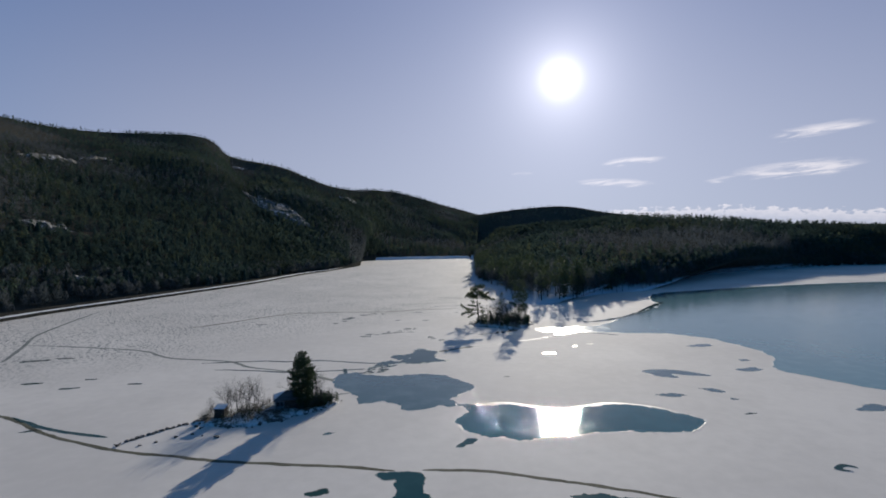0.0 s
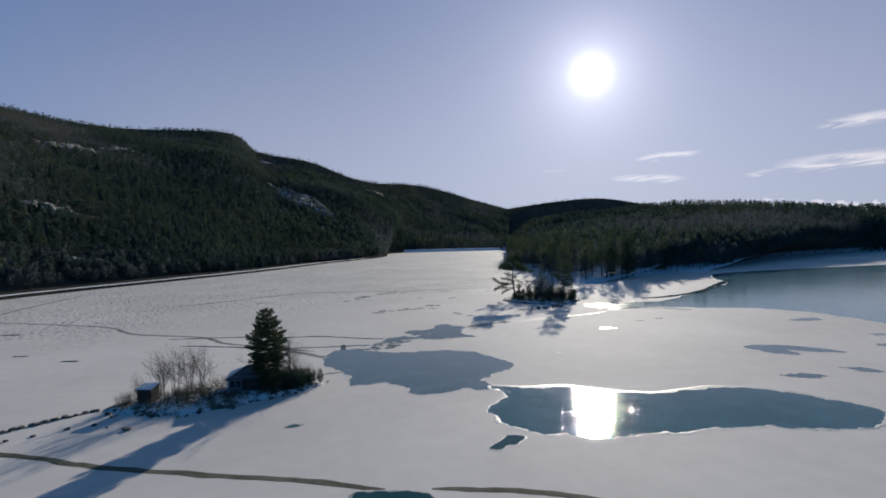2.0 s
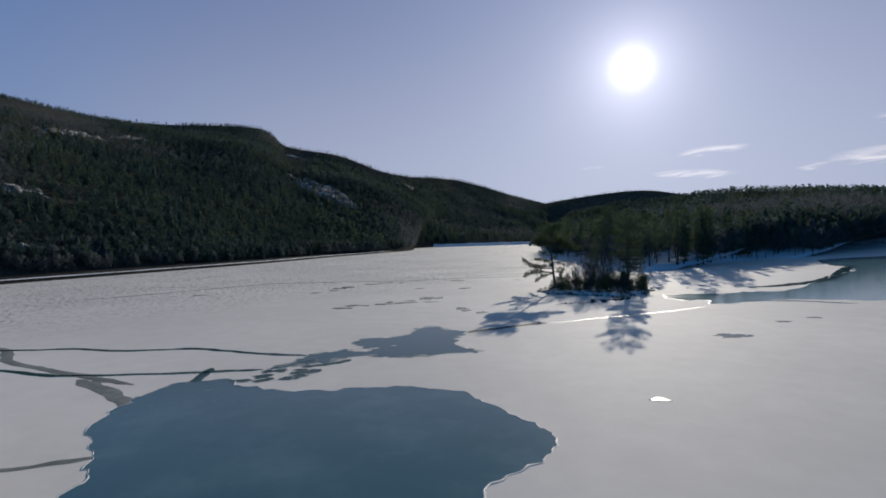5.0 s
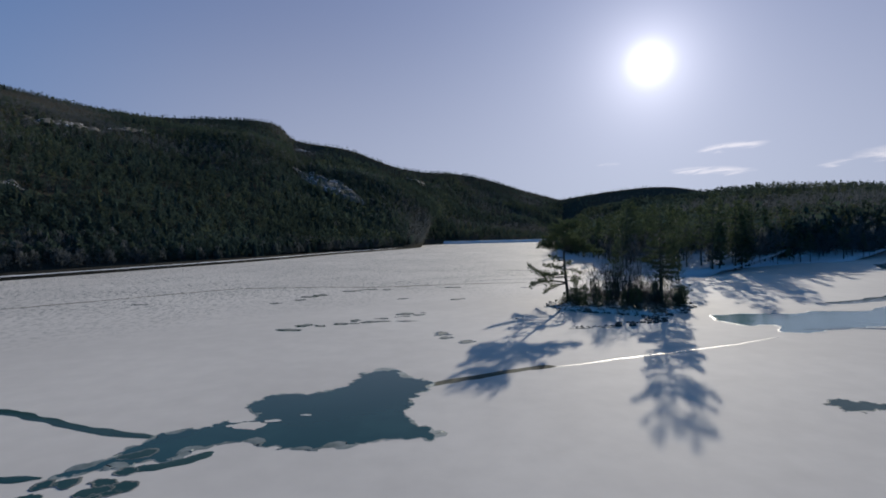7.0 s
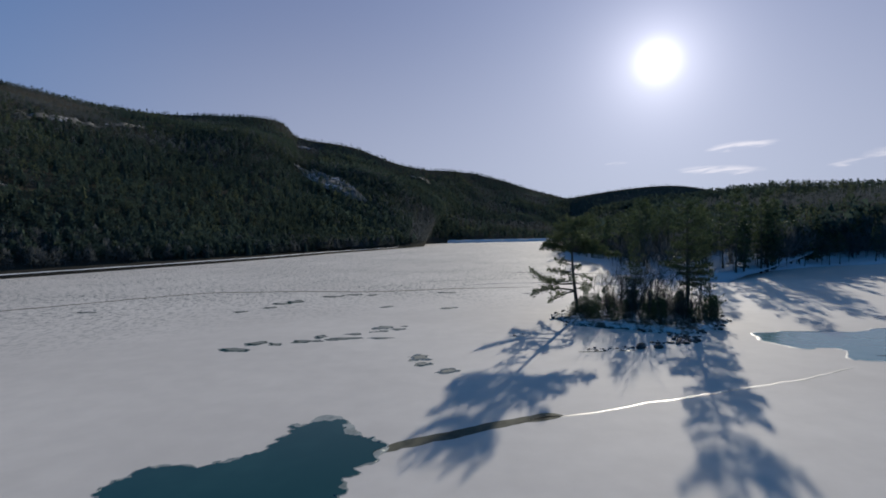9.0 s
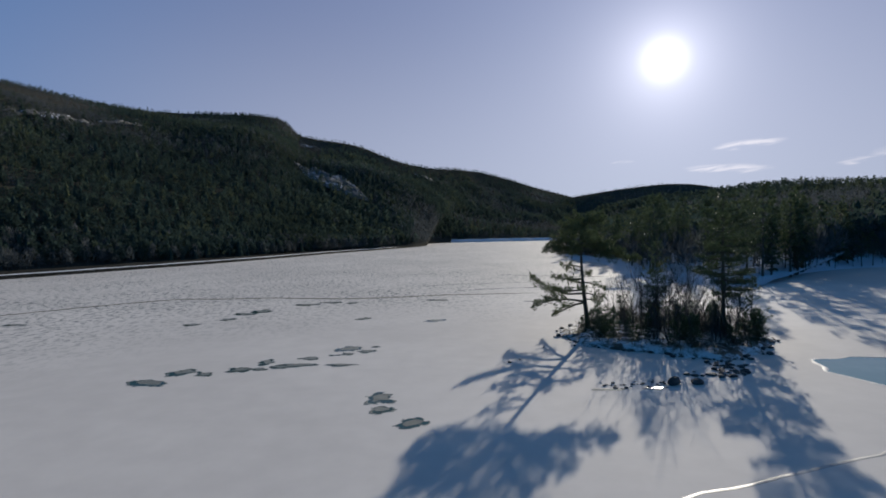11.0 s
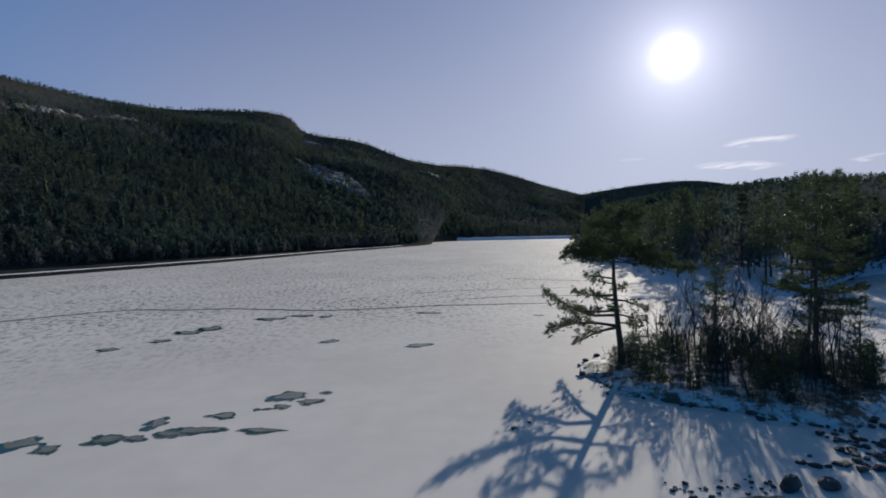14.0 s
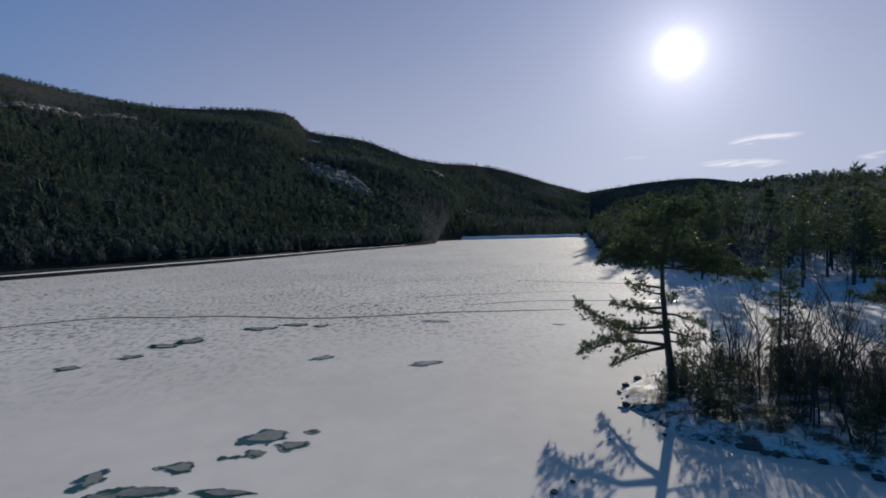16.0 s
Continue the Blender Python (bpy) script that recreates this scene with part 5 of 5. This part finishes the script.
cabin()
shed()
tree("spruce_tree", grow_pine(301, 12.2, 0.08, 4.0, 19, per=10, rise=-0.06, droop=0.05, size=0.30, step=0.2, gaps=0.1, blades=12, radius=0.19, mat=SPRUCE_NEEDLES, needle=0.15, jitter=0.16, flat=0.5, vary=(0.72, 1.15),
                              profile=lambda u: float(np.interp(u, (0.08, 0.2, 0.3, 0.42, 0.5, 0.62, 0.75, 0.9, 1), (1.0, 1.7, 2.0, 2.6, 2.9, 2.55, 1.9, 1.0, 0.35)))),
     pose(-36.4, 1.4, 0.6), "tall dense dark evergreen beside the cabin")
for k, (x, y, h) in enumerate(((-50.3, 0.2, 6.5), (-49.0, 1.6, 7.5), (-47.6, 0.8, 8.0), (-46.2, 2.4, 7.4), (-48.4, -1.0, 6.2), (-45.0, 0.4, 5.4), (-51.6, 2.0, 5.6), (-34.0, 3.4, 9.6), (-33.4, 2.9, 7.4), (-39.5, 8.3, 6.4), (-34.9, 5.6, 7.2), (-51.0, 1.0, 6.8), (-46.8, 1.2, 7.0), (-32.6, 4.4, 5.2), (-53.8, 0.8, 4.6))):
    tree("bare_tree", bare_meshes(320 + k, h * 1.18, 2, 0.13, 4, h * 0.0085, 4, 0.3), pose(x, y, 0.5, 0, 0, k * 77), "leafless grey tree on the cabin island", "bare trees by the cabin")
for k, (x, y, s) in enumerate(((-55, -1.2, 0.6), (-54.3, -0.2, 0.7), (-32.2, 6.8, 1.1), (-33.6, 5.0, 1.2), (-35, 3.0, 1.2), (-50.4, -3.2, 0.55), (-48.6, -3.4, 0.6), (-46.4, -3.2, 0.7), (-45.2, -2.6, 0.6), (-43.6, -2.4, 0.5), (-34.2, 3.4, 1.1), (-32.8, 4.6, 1.2), (-31.8, 5.6, 1.0),
                               (-31, 6.6, 0.8), (-33.2, 6.2, 1.2), (-35.2, 0.9, 0.8), (-37.4, 0.0, 0.6), (-34.8, 2.2, 1.0), (-36, 3.6, 1.1), (-48, 3.4, 0.7), (-45, 4.6, 0.8), (-52, 0.6, 0.7), (-47, -1.8, 0.8))):
    shrub(x, y, 0.5, k + (0 if k < 7 else 1), s, np.random.default_rng(400 + k), "brush by the cabin", "dense reddish-brown leafless bush by the cabin" if 7 <= k < 16 else "leafless grey-brown bush in thin snow")
for k, (x, y, rng) in enumerate(scatter(HUT_OUTLINE, HUT_MID, 90, 0.85, 36)):
    if not (-43.5 < x < -35.5 and 0.2 < y < 6.5) and not (-54 < x < -50.2 and -3 < y < 0.8):
        shrub(x, y, 0.45, k, rng.uniform(0.35, 0.75), rng, "brush by the cabin")
for k, (x, y, s) in enumerate(((-34.6, 2.6, 0.75), (-33.8, 3.6, 0.9), (-33.0, 4.6, 0.85), (-32.2, 5.4, 0.7), (-33.4, 2.9, 0.55), (-32.2, 4.0, 0.6), (-31.4, 6.2, 0.55), (-34.8, 4.4, 0.95), (-35.4, 0.6, 0.5), (-31.8, 7.0, 0.6),
                               (-46.0, -2.8, 0.5), (-47.4, -2.6, 0.45), (-51.2, -2.9, 0.4), (-44.4, -1.6, 0.5))):
    tree("small_fir", SMALL_FIRS[k % 3], turned(x, y, 0.45, k * 53, s), "low dark evergreen shrub on the cabin island", "cabin evergreen shrubs")
_rng = np.random.default_rng(79)
for k in range(34):
    q = _rng.random()
    x, y = -35.5 + 5.4 * q + _rng.normal() * 0.6, 2.4 + 4.2 * q + _rng.normal() * 0.8
    tree("small_fir", SMALL_FIRS[k % 3], turned(x, y, 0.4, k * 71, (0.85 - 0.35 * q) * _rng.uniform(0.7, 1.1)), "low dark evergreen shrub on the cabin island", "cabin evergreen shrubs")
for k in range(26):
    x, y = _rng.uniform(-55, -44), _rng.uniform(-2.5, 1.5)
    if not (-54 < x < -50.2 and -3 < y < 0.8):
        shrub(x, y, 0.45, 2 * k, _rng.uniform(0.5, 0.85), _rng, "brush by the cabin", "dense dark leafless bush by the cabin")
shore_stones(HUT_OUTLINE, HUT_MID, 108, 6, 0.3, 0.9)
_rng = np.random.default_rng(78)
for i in range(26):
    q = i / 25
    rock(-57.5 - 9.5 * q + _rng.normal() * 0.3, -2.4 - 9.5 * q ** 1.2 + _rng.normal() * 0.35, _rng.uniform(0.35, 1.0), 0.0, 1100 + i, "dark stone in a line running out from the island", "stone spit")
for i, (x, y, s) in enumerate(((-50.2, -10.4, 1.2), (-55, -8.2, 0.6), (-57.5, -9.2, 0.8), (-60.2, -11, 0.7), (-62.4, -12.2, 0.6), (-53, -9.2, 0.4))):
    rock(x, y, s, 0.0, 1140 + i)


# ---- peninsula shore trees ----
SHORE_PINES = [grow_pine(500 + k, 16.0, 0.3 + 0.05 * (k % 3), 3.4, 12, per=4, rise=0.08, cone=0.7, size=0.62, step=0.62, gaps=0.2, blades=6, sides=5) for k in range(5)]
SHORE_SPRUCES = [grow_pine(520 + k, 14.0, 0.12, 2.4, 14, per=5, rise=-0.02, droop=0.15, cone=0.85, size=0.6, step=0.7, gaps=0.12, blades=5, sides=5, mat=SPRUCE_NEEDLES) for k in range(3)]
SHORE_BARES = [bare_meshes(540 + k, 12.0, 1, 0.1, 4, 0.13, 3, 0.55) for k in range(4)]


def shore_trees(count, s_range, u_range, seed, small, large):
    rng = np.random.default_rng(seed)
    s, u = rng.uniform(*s_range, count), u_range[0] + (u_range[1] - u_range[0]) * rng.random(count) ** 1.3
    for i, (x, y, z) in enumerate(PENINSULA.at(s, u)):
        m = turned(x, y, z - 0.2, rng.uniform(0, 360), rng.uniform(small, large))
        q = rng.random()
        if q < 0.5:
            tree("pine_tree", SHORE_PINES[i % 5], m, "dark white pine in the woods along the snowy shore", "shore pines")
        elif q < 0.68:
            tree("spruce_tree", SHORE_SPRUCES[i % 3], m, "dark narrow evergreen in the woods along the snowy shore", "shore evergreens")
        else:
            tree("bare_tree", SHORE_BARES[i % 4], m, "leafless grey tree in the woods along the snowy shore", "bare shore trees")


TIP = PENINSULA.near(64, 172)[0]
shore_trees(60, (TIP - 0.15, TIP - 0.005), (0.02, 0.08), 601, 0.6, 1.0)
shore_trees(44, (TIP + 0.005, TIP + 0.14), (0.006, 0.06), 605, 0.55, 0.85)
shore_trees(10, (TIP + 0.004, TIP + 0.05), (0.014, 0.08), 611, 1.1, 1.4)
shore_trees(22, (TIP - 0.02, TIP + 0.02), (0.02, 0.07), 621, 1.3, 1.6)
shore_trees(34, (TIP - 0.13, TIP - 0.02), (0.014, 0.06), 623, 1.15, 1.45)

for k, (x, y, top) in enumerate(((69, 201, 25.5), (78, 218, 26.5), (75, 170, 21.5), (83, 182, 20.0), (64, 190, 19.0), (90, 200, 21.0))):
    _s, _u = PENINSULA.near(x, y)
    z = float(PENINSULA.at(np.array([_s]), np.array([_u]))[0][2])
    tree("pine_tree", SHORE_PINES[k % 5], turned(x, y, z - 0.2, k * 83, (top - z) / 16.0), "tall white pine standing over the point's woods", "tall pines on the point")

# ---- road along the mountain's foot ----
def road():
    line = along([(-203, -200, 0), (-194.5, 60, 0), (-177.5, 155, 0), (-148.5, 228, 0), (-122.5, 290, 0), (-104.5, 342, 0), (-81.5, 425, 0), (-56.5, 490, 0), (-28, 584, 0)], 90)
    prof = ((-0.6, -0.1), (0.6, 0.7), (1.0, 1.35), (1.3, 1.5), (3.9, 1.55), (4.6, 1.9), (7.6, 2.6))
    v, f = [], []
    n = len(prof)
    for i, p in enumerate(line):
        d = unit(line[min(i + 1, 89)] - line[max(i - 1, 0)])
        out = np.array((-d[1], d[0]))
        for o, h in prof:
            w = 0.25 * noise.noise(Vector((p[0] * 0.3, p[1] * 0.3, o)))
            v.append((p[0] + out[0] * (o + w), p[1] + out[1] * (o + w), h + w * 0.4))
    bank, top = [], []
    for i in range(len(line) - 1):
        for k in range(n - 1):
            a = i * n + k
            (top if 2 <= k < 4 else bank).extend([(a, a + n, a + n + 1), (a, a + n + 1, a + 1)])
    tagged(new("road_bank", mesh_from("road_bank", v, bank, DARK_STONE)), "dark stony bank below the lakeside road", "bank", kind="structure")
    tagged(new("road", mesh_from("road", v, top, ROOF_SNOW, smooth=True)), "narrow snow-covered road along the lake", "road", kind="structure")


road()


def far_bank():
    """Snowy bank at the lake's far end."""
    line = along([(-10, 752, 0), (30, 770, 0), (90, 786, 0), (165, 796, 0)], 60)
    v, f = [], []
    for p in line:
        w = 1.2 * noise.noise(Vector((p[0] * 0.08, p[1] * 0.08, 3)))
        for o, h in ((-3, -0.1), (0, 1.2), (4, 2.6), (10, 4.2)):
            v.append((p[0] - o * 0.2, p[1] + o + w, h + w * 0.5 * (h > 0)))
    for i in range(len(line) - 1):
        for k in range(3):
            a = i * 4 + k
            f += [(a, a + 4, a + 5), (a, a + 5, a + 1)]
    tagged(new("far_bank", mesh_from("far_bank", v, f, ROOF_SNOW, smooth=True)), "snowy bank at the far end of the lake", "bank", kind="structure")


far_bank()
